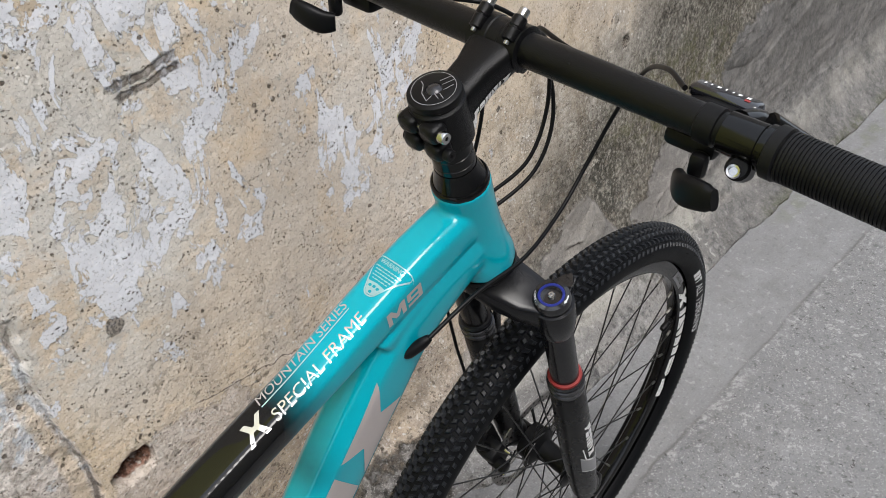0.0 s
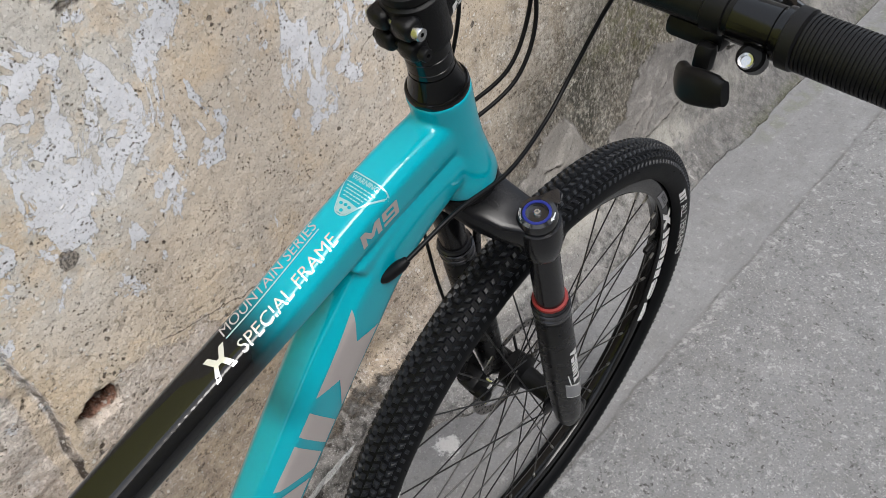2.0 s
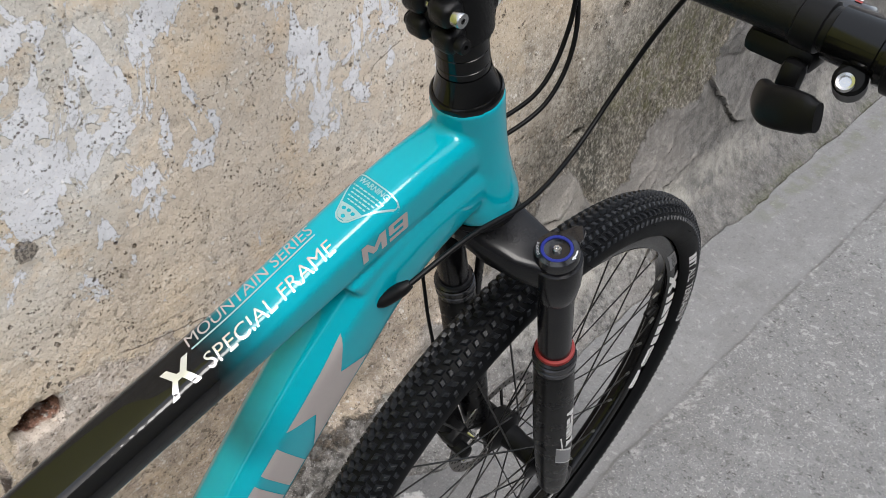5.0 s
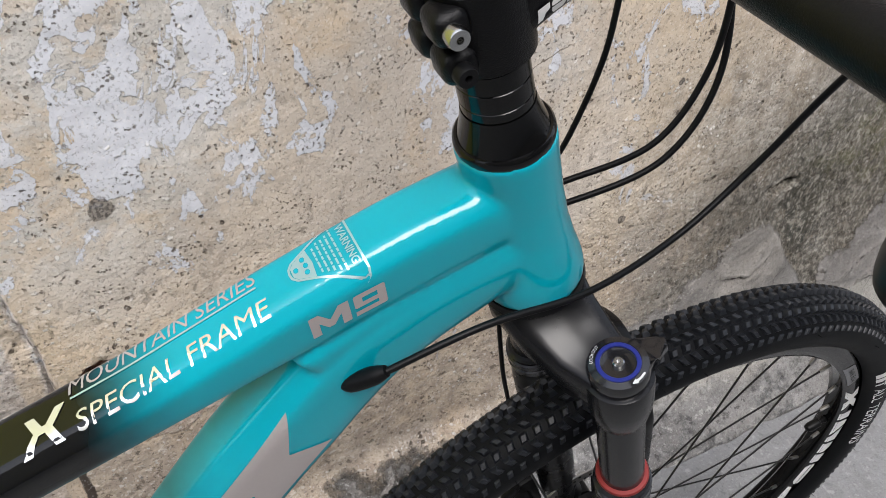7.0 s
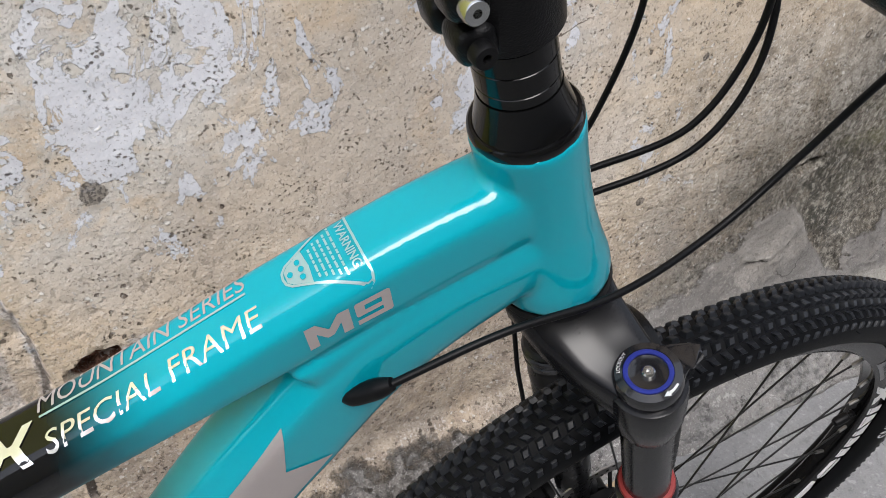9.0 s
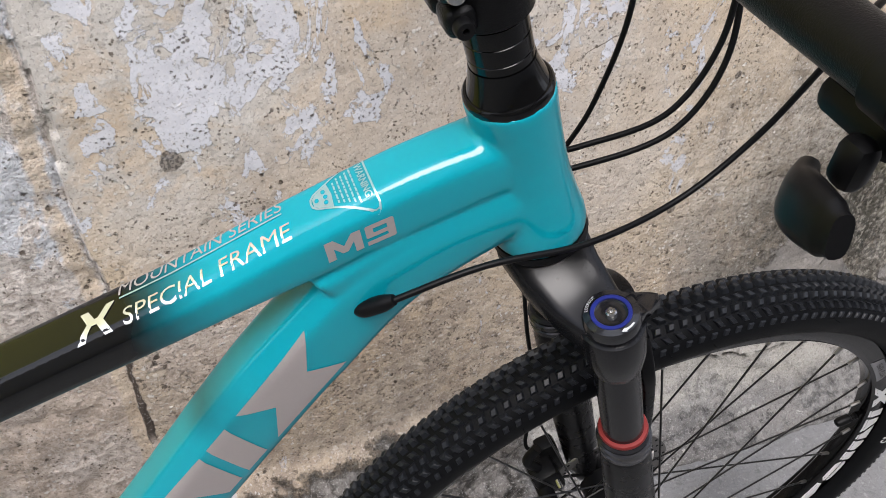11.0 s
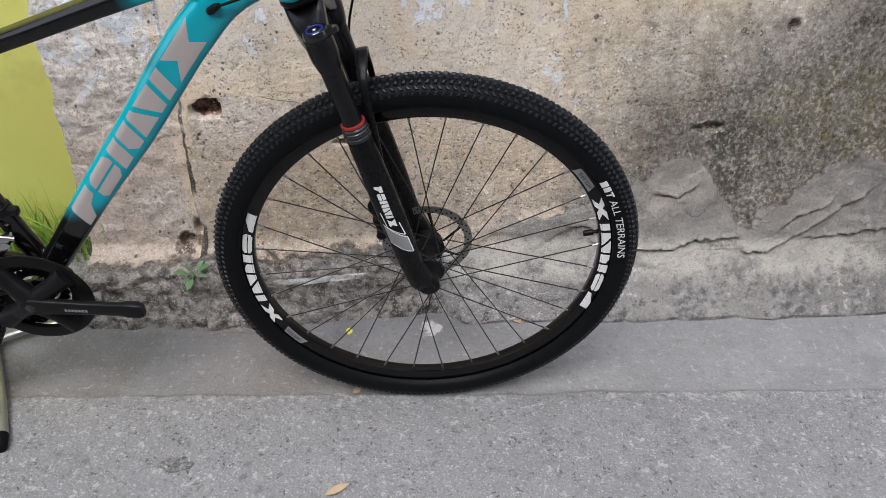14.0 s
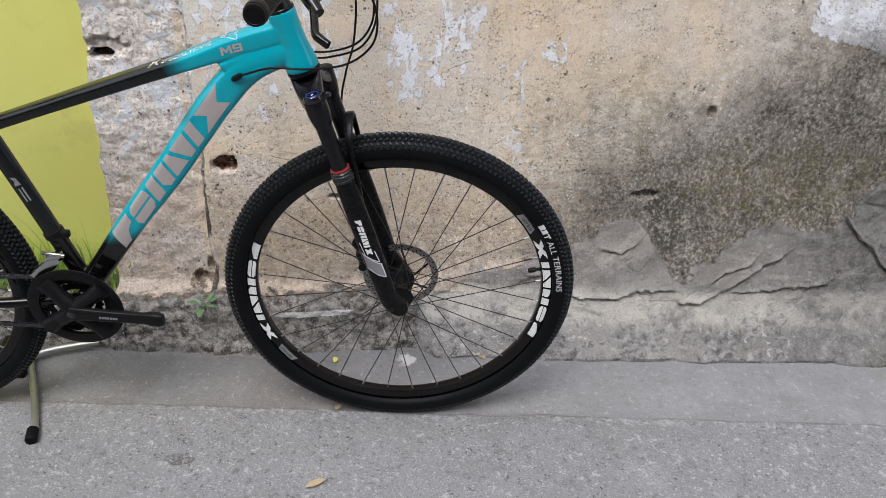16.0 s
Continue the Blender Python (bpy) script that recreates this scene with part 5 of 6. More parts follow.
for s in (-1, 1):
    bm = bmesh.new()
    lathe(bm, [(0.0150, 0.0), (0.0150, 0.19)], leg(0.60, s), LAX, 32)
    part("stanchion", bm, M_CROWN, crown)
    bm = bmesh.new()
    prof = [(0.0165, 0.0), (0.0185, -0.004), (0.0185, -0.012), (0.0192, -0.020), (0.0195, -0.05), (0.0205, -0.10), (0.0208, -0.16), (0.0198, -0.22), (0.0185, -0.27), (0.0168, -0.300), (0.0130, -0.314), (0.006, -0.320), (0.0001, -0.3205)]
    lathe(bm, prof, leg(0.667, s), LAX, 36)
    lower = part("lower_leg", bm, M_FORKL, bike, "dark grey fork lower leg")
    bm = bmesh.new()
    lathe(bm, [(0.0160, 0.0), (0.0198, 0.001), (0.0200, 0.006), (0.0188, 0.0068), (0.0188, 0.009), (0.0200, 0.0098), (0.0200, 0.015), (0.0186, 0.016), (0.0186, 0.018), (0.0192, 0.020), (0.0175, 0.022), (0.0155, 0.022)], leg(0.663, s), LAX, 36)
    part("dust_seal", bm, M_GUN, lower)
    if s < 0:
        bm = bmesh.new()
        lathe(bm, [(0.0152, 0.0), (0.0176, 0.0005), (0.0181, 0.0025), (0.0174, 0.0045), (0.0152, 0.005)], leg(0.6845, s), LAX, 36)
        part("travel_ring", bm, M_RED, crown, "red rubber travel ring")
        LT = tree_of(lower)
        la = math.atan2(-LAX.z, -LAX.x)
        o = leg(0.588, s)
        printed("maker_mark", maker_mark(0.080, 0.0112, 0.2), on_side(o.x - 0.004, o.z, la, LT), M_WHITE, lower)
        o = leg(0.500, s)
        band = [(-0.0175, -0.0137), (-0.008, -0.006), (0.005, 0.004), (0.0188, 0.0147), (0.0512, 0.0150), (0.040, 0.004), (0.030, -0.004), (0.020, -0.0137)]
        printed("badge", cells([band]), on_side(o.x, o.z, la, LT), M_GREY, lower)
        rims = list(zip(band, band[1:])) + [((-0.042, -0.010), (-0.012, -0.008)), ((-0.012, -0.008), (0.012, 0.0135)), ((0.012, 0.0135), (-0.016, 0.0115))]
        printed("badge_edge", cells(lines(rims, 0.0014)), on_side(o.x, o.z, la, LT), M_WHITE, lower, "", 0.001)
    bm = bmesh.new()
    tube(bm, [leg(0.42, s), leg(0.395, s) + Vector((0.012, 0, -0.010)), Vector((0.0, s * 0.060, 0.366))], [0.016, 0.015, 0.013], 18)
    lathe(bm, [(0.015, -0.010), (0.0185, -0.008), (0.0185, 0.008), (0.015, 0.010)], (0, s * 0.060, 0.366), (0, 1, 0), 24)
    part("dropout", bm, M_BLACK, lower)
# arch that ties the lower legs over the tyre
bm = bmesh.new()
arch = [leg(0.60, -1) + Vector((0.012, 0.010, 0)), leg(0.645, -1) + Vector((0.020, 0.008, 0)), Vector((-0.082, -0.051, 0.700)), Vector((-0.088, -0.047, 0.728)), Vector((-0.091, -0.027, 0.752)), Vector((-0.092, 0.0, 0.763)),
        Vector((-0.091, 0.027, 0.752)), Vector((-0.088, 0.047, 0.728)), Vector((-0.082, 0.051, 0.700)), leg(0.645, 1) + Vector((0.020, -0.008, 0)), leg(0.60, 1) + Vector((0.012, -0.010, 0))]
ln = curve(arch, 6)
rings = []
for i, p in enumerate(ln):
    a = (ln[min(i + 1, len(ln) - 1)] - ln[max(i - 1, 0)]).normalized()
    u = (Vector((1, 0, 0.2)) - a * a.dot(Vector((1, 0, 0.2)))).normalized()
    v = a.cross(u)
    rings.append([p + u * ((0.0046 + 0.0045 * math.sin(math.pi * i / (len(ln) - 1)) ** 6) * math.copysign(abs(math.cos(t)) ** 0.6, math.cos(t))) + v * (0.0032 * math.copysign(abs(math.sin(t)) ** 0.6, math.sin(t))) for t in (2 * math.pi * j / 16 for j in range(16))])
skin(bm, rings)
part("fork_arch", bm, M_FORKL, crown)
# lockout dial on the near leg, plain cap on the far one
top = leg(0.812 + 0.007, -1)
bm = bmesh.new()
lathe(bm, [(0.0168, -0.004), (0.0176, -0.002), (0.0174, 0.007), (0.0164, 0.0098), (0.0126, 0.0106), (0.0124, 0.0100), (0.0098, 0.0092), (0.0060, 0.0088), (0.0001, 0.0088)], top, LAX, 44)
prism(bm, [(0.012, -0.011), (0.020, -0.0065), (0.029, -0.0045), (0.031, 0.001), (0.027, 0.0045), (0.012, 0.012)], 0.008, Matrix.Translation(top + LAX * 0.004) @ Matrix((Vector((LAX.z, 0, -LAX.x)), Vector((0, 1, 0)), LAX)).transposed().to_4x4(), 0.002)
dial = part("lockout_dial", bm, M_DIAL, bike, "black lockout dial with a blue ring")
bm = bmesh.new()
lathe(bm, [(0.0098, 0.0), (0.0098, 0.0010), (0.0101, 0.0013), (0.0120, 0.0013), (0.0123, 0.0010), (0.0123, 0.0)], top + LAX * 0.0096, LAX, 40, True)
part("dial_ring", bm, M_BLUE, dial, "anodised blue ring")
bm = bmesh.new()
lathe(bm, [(0.0034, 0.0), (0.0034, 0.0022), (0.0026, 0.003), (0.0012, 0.003), (0.0010, 0.0012), (0.0001, 0.0012)], top + LAX * 0.0086, LAX, 20)
part("dial_screw", bm, M_STEEL, dial)
DTREE = tree_of(dial)


def on_dial(a0, r, turn=1):
    def place(x, y):
        a = a0 - turn * x / r
        f = Vector((LAX.z, 0, -LAX.x))
        q = r + turn * y
        return top + LAX * 0.05 + f * (q * math.cos(a)) + Vector((0, 1, 0)) * (q * math.sin(a)), -LAX

    return place, DTREE


printed("lettering", stretched(words("LOCKOUT", 1), 0.011, 0.0019), on_dial(2.65, 0.0136), M_WHITE, dial)
printed("arrow", cells([[(0, 0.0008), (0.006, 0.0004), (0.006, 0.0018), (0, 0.0018)], [(0.006, -0.0004), (0.009, 0.0012), (0.006, 0.0026)]]), on_dial(-1.0, 0.0138), M_WHITE, dial)
bm = bmesh.new()
lathe(bm, [(0.0195, -0.004), (0.0205, -0.002), (0.0205, 0.004), (0.0170, 0.0065), (0.0001, 0.0068)], leg(0.819, 1), LAX, 36)
part("leg_cap", bm, M_CAP, crown)

# ---- wheels ----
TYRE_R, RIM_IN = 0.3585, 0.2935


def settle(ob):
    """Flattens what would stand in the ground under the wheel."""
    for v in ob.data.vertices:
        low = 0.0098 + (-v.co.y) * math.tan(radians(5))
        v.co.z = max(v.co.z, low)


def wheel(centre, name):
    bm = bmesh.new()
    lathe(bm, [(RIM_IN, -0.006), (RIM_IN + 0.0012, -0.0095), (0.300, -0.0122), (0.3125, -0.0125), (0.3165, -0.0115), (0.3165, -0.0095), (0.309, -0.008), (0.309, 0.008), (0.3165, 0.0095), (0.3165, 0.0115), (0.3125, 0.0125), (0.300, 0.0122), (RIM_IN + 0.0012, 0.0095), (RIM_IN, 0.006)],
          centre, (0, 1, 0), 144, True)
    rim = part(name, bm, M_GLOSS, bike, "black alloy rim with white blocks, black spokes and knobbly tyre")
    bm = bmesh.new()
    prof = []
    for i in range(21):
        a = radians(-142 + 284 * i / 20)
        prof.append((0.3335 + 0.0252 * math.cos(a) - (0.0012 if abs(a) < 0.9 else 0), 0.0262 * math.sin(a)))
    prof = [(0.3155, -0.0135), *prof[1:-1], (0.3155, 0.0135)]
    lathe(bm, prof, centre, (0, 1, 0), 144, False)
    for f in [f for f in bm.faces if len(f.verts) > 4]:
        bm.faces.remove(f)
    tyre = part("tyre", bm, M_RUBBER, rim, "black rubber tyre", 70)
    # knobs: rows across the crown and shoulders
    verts, faces = [], []
    count = 196
    for row, (phi, ln, wd, ht, ph) in enumerate(((-67, 0.0050, 0.0056, 0.0034, 0), (-48, 0.0054, 0.0060, 0.0042, 0.5), (-29, 0.0054, 0.0058, 0.0044, 0.0), (-11, 0.0056, 0.0054, 0.0044, 0.5), (11, 0.0056, 0.0054, 0.0044, 0.1), (29, 0.0054, 0.0058, 0.0044, 0.6), (48, 0.0054, 0.0060, 0.0042, 0.1), (67, 0.0050, 0.0056, 0.0034, 0.6))):
        a = radians(phi)
        for k in range(count):
            th = 2 * math.pi * (k + ph) / count
            er = Vector((math.cos(th), 0, math.sin(th)))
            et = Vector((-math.sin(th), 0, math.cos(th)))
            nrm = er * math.cos(a) + Vector((0, 1, 0)) * math.sin(a)
            sd = nrm.cross(et)
            base = centre + er * 0.3335 + nrm * 0.0238
            skew = 0.0016 * (1 if phi > 0 else -1) * (1 if row % 2 else -0.5)
            i0 = len(verts)
            for h, q in ((0.0, 1.25), (ht - 0.0008, 0.86), (ht, 0.66)):
                for u, w in ((-1, -1), (1, -1), (1, 1), (-1, 1)):
                    verts.append(base + nrm * h + et * (u * ln / 2 * q + w * skew) + sd * (w * wd / 2 * q))
            for lvl in (0, 4):
                for j in range(4):
                    faces.append((i0 + lvl + j, i0 + lvl + (j + 1) % 4, i0 + lvl + 4 + (j + 1) % 4, i0 + lvl + 4 + j))
            faces.append((i0 + 8, i0 + 9, i0 + 10, i0 + 11))
    me = bpy.data.meshes.new("tread")
    me.from_pydata([tuple(v) for v in verts], [], faces)
    bm = bmesh.new()
    bm.from_mesh(me)
    bmesh.ops.recalc_face_normals(bm, faces=bm.faces[:])
    bpy.data.meshes.remove(me)
    tread = part("tread", bm, M_TREAD, rim, "rows of small tread knobs", 0)
    tagged(tread, kind="stuff")
    settle(tread)
    settle(tyre)
    # moulded hairs left on the sidewall
    bm = bmesh.new()
    for k in range(22):
        th, a = 2 * math.pi * (k + 0.3 * (k % 3)) / 22, radians(-78 - 9 * (k % 2))
        er = Vector((math.cos(th), 0, math.sin(th)))
        p = centre + er * (0.3335 + 0.025 * math.cos(a)) + Vector((0, 0.0258 * math.sin(a), 0))
        tube(bm, [p, p + Vector((0, -0.004, 0)) + er * 0.001], [0.0004, 0.0002], 5, 1, False)
    tagged(part("moulding_hair", bm, M_RUBBER, rim), kind="stuff")
    # hub
    bm = bmesh.new()
    lathe(bm, [(0.008, -0.050), (0.011, -0.048), (0.011, -0.040), (0.0165, -0.036), (0.027, -0.033), (0.028, -0.031), (0.027, -0.029), (0.016, -0.024), (0.0145, 0.0), (0.017, 0.018), (0.028, 0.024), (0.030, 0.026), (0.030, 0.030), (0.027, 0.032), (0.027, 0.046), (0.011, 0.046), (0.008, 0.050)], centre, (0, 1, 0), 36)
    part("hub", bm, M_BLACK, rim)
    bm = bmesh.new()
    lathe(bm, [(0.0045, -0.074), (0.0085, -0.073), (0.0095, -0.070), (0.0095, -0.064), (0.0045, -0.062), (0.0045, 0.062), (0.0095, 0.064), (0.0095, 0.070), (0.0045, 0.074)], centre, (0, 1, 0), 24)
    part("axle", bm, M_BLACK, rim)
    # spokes: four kinds, turned about the axle
    for kind in range(4):
        side, way = (-1, 1)[kind % 2], (1, -1)[kind // 2]
        ha, fl = radians(76) * way, (0.026 if side < 0 else 0.027)
        bm = bmesh.new()
        p0 = Vector((RIM_IN - 0.004, 0.002 * side, 0))
        p1 = Vector((fl * math.cos(ha), (0.031 if side < 0 else 0.026) * side + 0.0015 * way, fl * math.sin(ha)))
        tube(bm, [p0, p1], 0.00105, 7, 1, False)
        first = None
        nb = bmesh.new()
        d = (p1 - p0).normalized()
        tube(nb, [p0 - d * -0.0 + (p0 - p1).normalized() * 0.004, p0 + d * 0.007], 0.0020, 8, 1, False)
        for k in range(kind, 32, 4):
            th = radians(270 + (k - 9.5) * 11.25)
            turn = Matrix.Translation(centre) @ Matrix.Rotation(-th, 4, "Y")
            if first is None:
                ob, nip = part("spoke", bm, M_SPOKE, rim), part("nipple", nb, M_NIPPLE, rim)
                first = (ob.data, nip.data)
            else:
                ob, nip = part_from("spoke", first[0], rim), part_from("nipple", first[1], rim)
            ob.matrix_local = nip.matrix_local = turn
    bm = bmesh.new()
    th = radians(270 + (18.5 - 9.5) * 11.25)
    er = Vector((math.cos(th), 0, math.sin(th)))
    lathe(bm, [(0.004, 0.0), (0.0042, 0.003), (0.003, 0.004), (0.003, 0.008), (0.0052, 0.010), (0.0055, 0.022), (0.004, 0.026), (0.0001, 0.0265)], centre + er * (RIM_IN + 0.001), -er, 16)
    part("valve", bm, M_CAP, rim)
    return rim, tyre


front, tyre = wheel(HUB, "front_wheel")
rear, _ = wheel(REAR, "rear_wheel")


def on_arc(centre, r, start, tree=None, y=-0.0131):
    """Print that reads clockwise round a wheel, outwards up, from a start angle in degrees."""
    a0 = radians(start)

    def place(x, yy):
        a = a0 - x / r
        q = r + yy
        return Vector((centre.x + q * math.cos(a), -0.08 if tree else y, centre.z + q * math.sin(a))), Vector((0, 1, 0))

    return place, tree


def on_arc_in(centre, r, start, tree=None, y=-0.0131):
    """The same, but reading counter-clockwise with its feet outwards."""
    a0 = radians(start)

    def place(x, yy):
        a = a0 + x / r
        q = r - yy
        return Vector((centre.x + q * math.cos(a), -0.08 if tree else y, centre.z + q * math.sin(a))), Vector((0, 1, 0))

    return place, tree


YT = tree_of(tyre)
for rimob, cen, turn in ((front, HUB, 0), (rear, REAR, 40)):
    rt = tree_of(rimob)
    printed("maker_mark", maker_mark(0.268, 0.0155, 0.2), on_arc_in(cen, 0.3130, 157.5 + turn, rt), M_WHITE, rimob, "white slanted blocks", 0.0004)
    printed("maker_mark", maker_mark(0.268, 0.0155, 0.2), on_arc_in(cen, 0.3130, -22.5 + turn, rt), M_WHITE, rimob, "white slanted blocks", 0.0004)
    for a in (210.5, 30.5):
        printed("badge", cells([[(0.006, 0), (0.050, 0), (0.056, 0.013), (0.0, 0.013)]]), on_arc_in(cen, 0.3115, a + turn, rt), M_GREY, rimob, "", 0.0004)
        printed("lettering", stretched(words("MTB RIMS", 1), 0.036, 0.0062), on_arc_in(cen, 0.3085, a + 1.4 + turn, rt), M_CAP, rimob, "", 0.0008)
printed("lettering", stretched(words("ALL TERRAINS", 1), 0.128, 0.012), on_arc(HUB, 0.3225, 26.0, YT), M_WHITE, front, "white sidewall lettering", 0.0006)
printed("maker_mark", cells([[(0, 0), (0.011, 0), (0.011, 0.003), (0.004, 0.004), (0.004, 0.008), (0.011, 0.009), (0.011, 0.012), (0, 0.012)], [(0.013, 0), (0.022, 0), (0.022, 0.012), (0.013, 0.012)], [(0.024, 0.009), (0.035, 0.009), (0.035, 0.012), (0.024, 0.012)], [(0.028, 0), (0.031, 0), (0.031, 0.0085), (0.028, 0.0085)]]), on_arc(HUB, 0.3225, 33.5, YT), M_WHITE, front, "", 0.0006)

# disc brake on the far side
bm = bmesh.new()
prof = [(0.066, -0.0009), (0.080, -0.0009), (0.080, 0.0009), (0.066, 0.0009)]
lathe(bm, prof, (0, 0.046, 0.366), (0, 1, 0), 72, True)
rotor = part("brake_rotor", bm, M_ROTOR, front, "drilled steel disc rotor")
for k in range(6):
    a = 2 * math.pi * k / 6
    p, q = Vector((0.028 * math.cos(a), 0.046, 0.366 + 0.020 * math.sin(a))), Vector((0.066 * math.cos(a + 0.5), 0.046, 0.366 + 0.066 * math.sin(a + 0.5)))
    d = (q - p).normalized()
    m = Matrix((d, Vector((0, 1, 0)), d.cross(Vector((0, 1, 0))))).transposed().to_4x4()
    m.translation = (p + q) / 2
    part("rotor_arm", block(bmesh.new(), ((q - p).length, 0.0018, 0.0045), m, 0.0005, 1), M_BLACK, front)
bm = bmesh.new()
for k in range(48):
    for r, o in ((0.0675, 0), (0.072, 0.045), (0.0765, 0.09)):
        if (k + int(r * 2000)) % 2:
            continue
        a = 2 * math.pi * k / 48 + o
        lathe(bm, [(0.0018, -0.0012), (0.0018, 0.0012)], (r * math.cos(a), 0.046, 0.366 + r * math.sin(a)), (0, 1, 0), 8)
tagged(part("vent_hole", bm, M_CAP, front), kind="stuff")
bm = bmesh.new()
o = Vector((-0.073, 0.052, 0.405))
block(bm, (0.030, 0.030, 0.046), pose(*o, 0, -25, 0), 0.006)
block(bm, (0.022, 0.018, 0.066), pose(*(o + Vector((0.010, 0.016, 0.010))), 0, -20, 0), 0.005)
tube(bm, [o + Vector((-0.012, 0.0, 0.020)), o + Vector((-0.024, 0.004, 0.034)), o + Vector((-0.014, 0.006, 0.050))], 0.0055, 12)
lathe(bm, [(0.006, -0.022), (0.009, -0.020), (0.009, 0.004), (0.005, 0.006)], o + Vector((-0.006, -0.008, -0.006)), (0, 1, 0), 18)
caliper = part("brake_caliper", bm, M_BLACK, bike, "black disc brake caliper")
for q in (Vector((0.002, -0.026, 0.020)), Vector((-0.008, -0.026, -0.016))):
    part("caliper_bolt", lathe(bmesh.new(), [(0.0001, -0.004), (0.0035, -0.0035), (0.0035, 0.006)], o + q, (0, 1, 0), 12), M_STEEL, caliper)

# ---- crankset, chain, derailleur ----
BB = Vector((-0.655, 0, 0.345))


def toothed(r, n, depth):
    out = []
    for k in range(n):
        for f, q in ((0.0, 0), (0.25, depth), (0.5, depth), (0.75, 0)):
            a = 2 * math.pi * (k + f) / n
            out.append((r + q) * 1.0)
    return out


def chainring(bm, r, teeth, y, inner):
    radii = toothed(r, teeth, 0.0035)
    k = len(radii)
    ring = lambda rad, yy: [Vector((BB.x + (rad[j] if isinstance(rad, list) else rad) * math.cos(2 * math.pi * j / k), yy, BB.z + (rad[j] if isinstance(rad, list) else rad) * math.sin(2 * math.pi * j / k))) for j in range(k)]
    skin(bm, [ring(inner, y - 0.001), ring(radii, y - 0.001), ring(radii, y + 0.001), ring(inner, y + 0.001)], False, True)
    return bm


crank = part("crankset", lathe(bmesh.new(), [(0.012, -0.080), (0.016, -0.078), (0.017, -0.066), (0.013, -0.060), (0.013, -0.04)], BB, (0, 1, 0), 28), M_BLACK, bike, "black triple crankset with a round guard, no pedal fitted")
bm = bmesh.new()
lathe(bm, [(0.072, -0.0575), (0.090, -0.0590), (0.095, -0.0570), (0.0955, -0.055), (0.094, -0.053), (0.072, -0.053)], BB, (0, 1, 0), 72, True)
part("chain_guard", bm, M_CAP, crank)
for r, tn, y in ((0.086, 42, -0.049), (0.066, 32, -0.042), (0.045, 22, -0.035)):
    part("chainring", chainring(bmesh.new(), r, tn, y, r - 0.013), M_BLACK, crank, "", 20)
bm = bmesh.new()
for k in range(4):
    a = radians(38 + 90 * k)
    d = Vector((math.cos(a), 0, math.sin(a)))
    tube(bm, [BB + Vector((0, -0.062, 0)) + d * 0.008, BB + Vector((0, -0.058, 0)) + d * 0.045, BB + Vector((0, -0.052, 0)) + d * 0.080], [0.019, 0.0155, 0.020], 14)
part("spider", bm, M_BLACK, crank)
bm = bmesh.new()
ARM = math.atan2(-0.004, 0.178)
d = Vector((math.cos(ARM), -0.06, math.sin(ARM))).normalized()
rings = []
for s, w, h in ((-0.016, 0.012, 0.026), (0.0, 0.016, 0.034), (0.03, 0.015, 0.030), (0.09, 0.014, 0.026), (0.146, 0.014, 0.026), (0.156, 0.018, 0.031), (0.176, 0.019, 0.031), (0.184, 0.014, 0.024)):
    p = BB + Vector((0, -0.074, 0)) + d * s
    rings.append([p + Vector((0, w / 2 * math.copysign(abs(math.cos(t)) ** 0.6, math.cos(t)), 0)) + Vector((0, 0, h / 2 * math.copysign(abs(math.sin(t)) ** 0.6, math.sin(t)))) for t in (2 * math.pi * j / 20 for j in range(20))])
skin(bm, rings)
arm = part("crank_arm", bm, M_BLACK, crank)
AT = tree_of(arm)
printed("maker_mark", cells([[(0.0055 * i, 0), (0.0055 * i + 0.0042, 0), (0.0055 * i + 0.0042, 0.006), (0.0055 * i, 0.006)] for i in range(7)]), on_side(BB.x + 0.055, BB.z - 0.005, ARM, AT), M_GREY, arm)
bm = bmesh.new()
lathe(bm, [(0.0001, -0.0835), (0.006, -0.083), (0.009, -0.081), (0.0095, -0.078)], BB, (0, 1, 0), 24)
part("crank_bolt", bm, M_GUN, crank)
for k in range(4):
    a = radians(45 + 90 * k)
    part("chainring_bolt", lathe(bmesh.new(), [(0.0035, -0.05), (0.0045, -0.049), (0.0045, -0.046)], BB + Vector((0.044 * math.cos(a), 0, 0.044 * math.sin(a))), (0, 1, 0), 10), M_STEEL, crank)
# chain: links along the upper and lower run
for z0, z1 in ((BB.z + 0.067, REAR.z + 0.045), (BB.z - 0.067, REAR.z - 0.062)):
    bm = bmesh.new()
    a, b = Vector((BB.x - 0.01, -0.043, z0)), Vector((REAR.x, -0.043, z1))
    n = 36
    ang = -math.degrees(math.atan2((b - a).z, (b - a).x))
    for i in range(n):
        p = a.lerp(b, (i + 0.5) / n)
        for s in (-1, 1):
            block(bm, (0.0125, 0.001, 0.0078), pose(p.x, p.y + s * (0.0026 if i % 2 else 0.0034), p.z, 0, ang, 0), 0.0004, 1)
        lathe(bm, [(0.0036, -0.0022), (0.0036, 0.0022)], a.lerp(b, i / n), (0, 1, 0), 8)
    tagged(part("chain_run", bm, M_GUN, bike, "dark steel chain links"), kind="stuff")
for r, y in ((0.068, -0.034), (0.060, -0.030), (0.052, -0.026), (0.045, -0.022), (0.038, -0.018)):
    bm = bmesh.new()
    lathe(bm, [(r - 0.02, y - 0.0009), (r, y - 0.0009), (r, y + 0.0009), (r - 0.02, y + 0.0009)], REAR - Vector((0, 0.01, 0)), (0, 1, 0), 48, True)
    part("sprocket", bm, M_GUN, rear, "dark steel sprocket")
bm = bmesh.new()
o = Vector((-0.690, -0.036, 0.440))
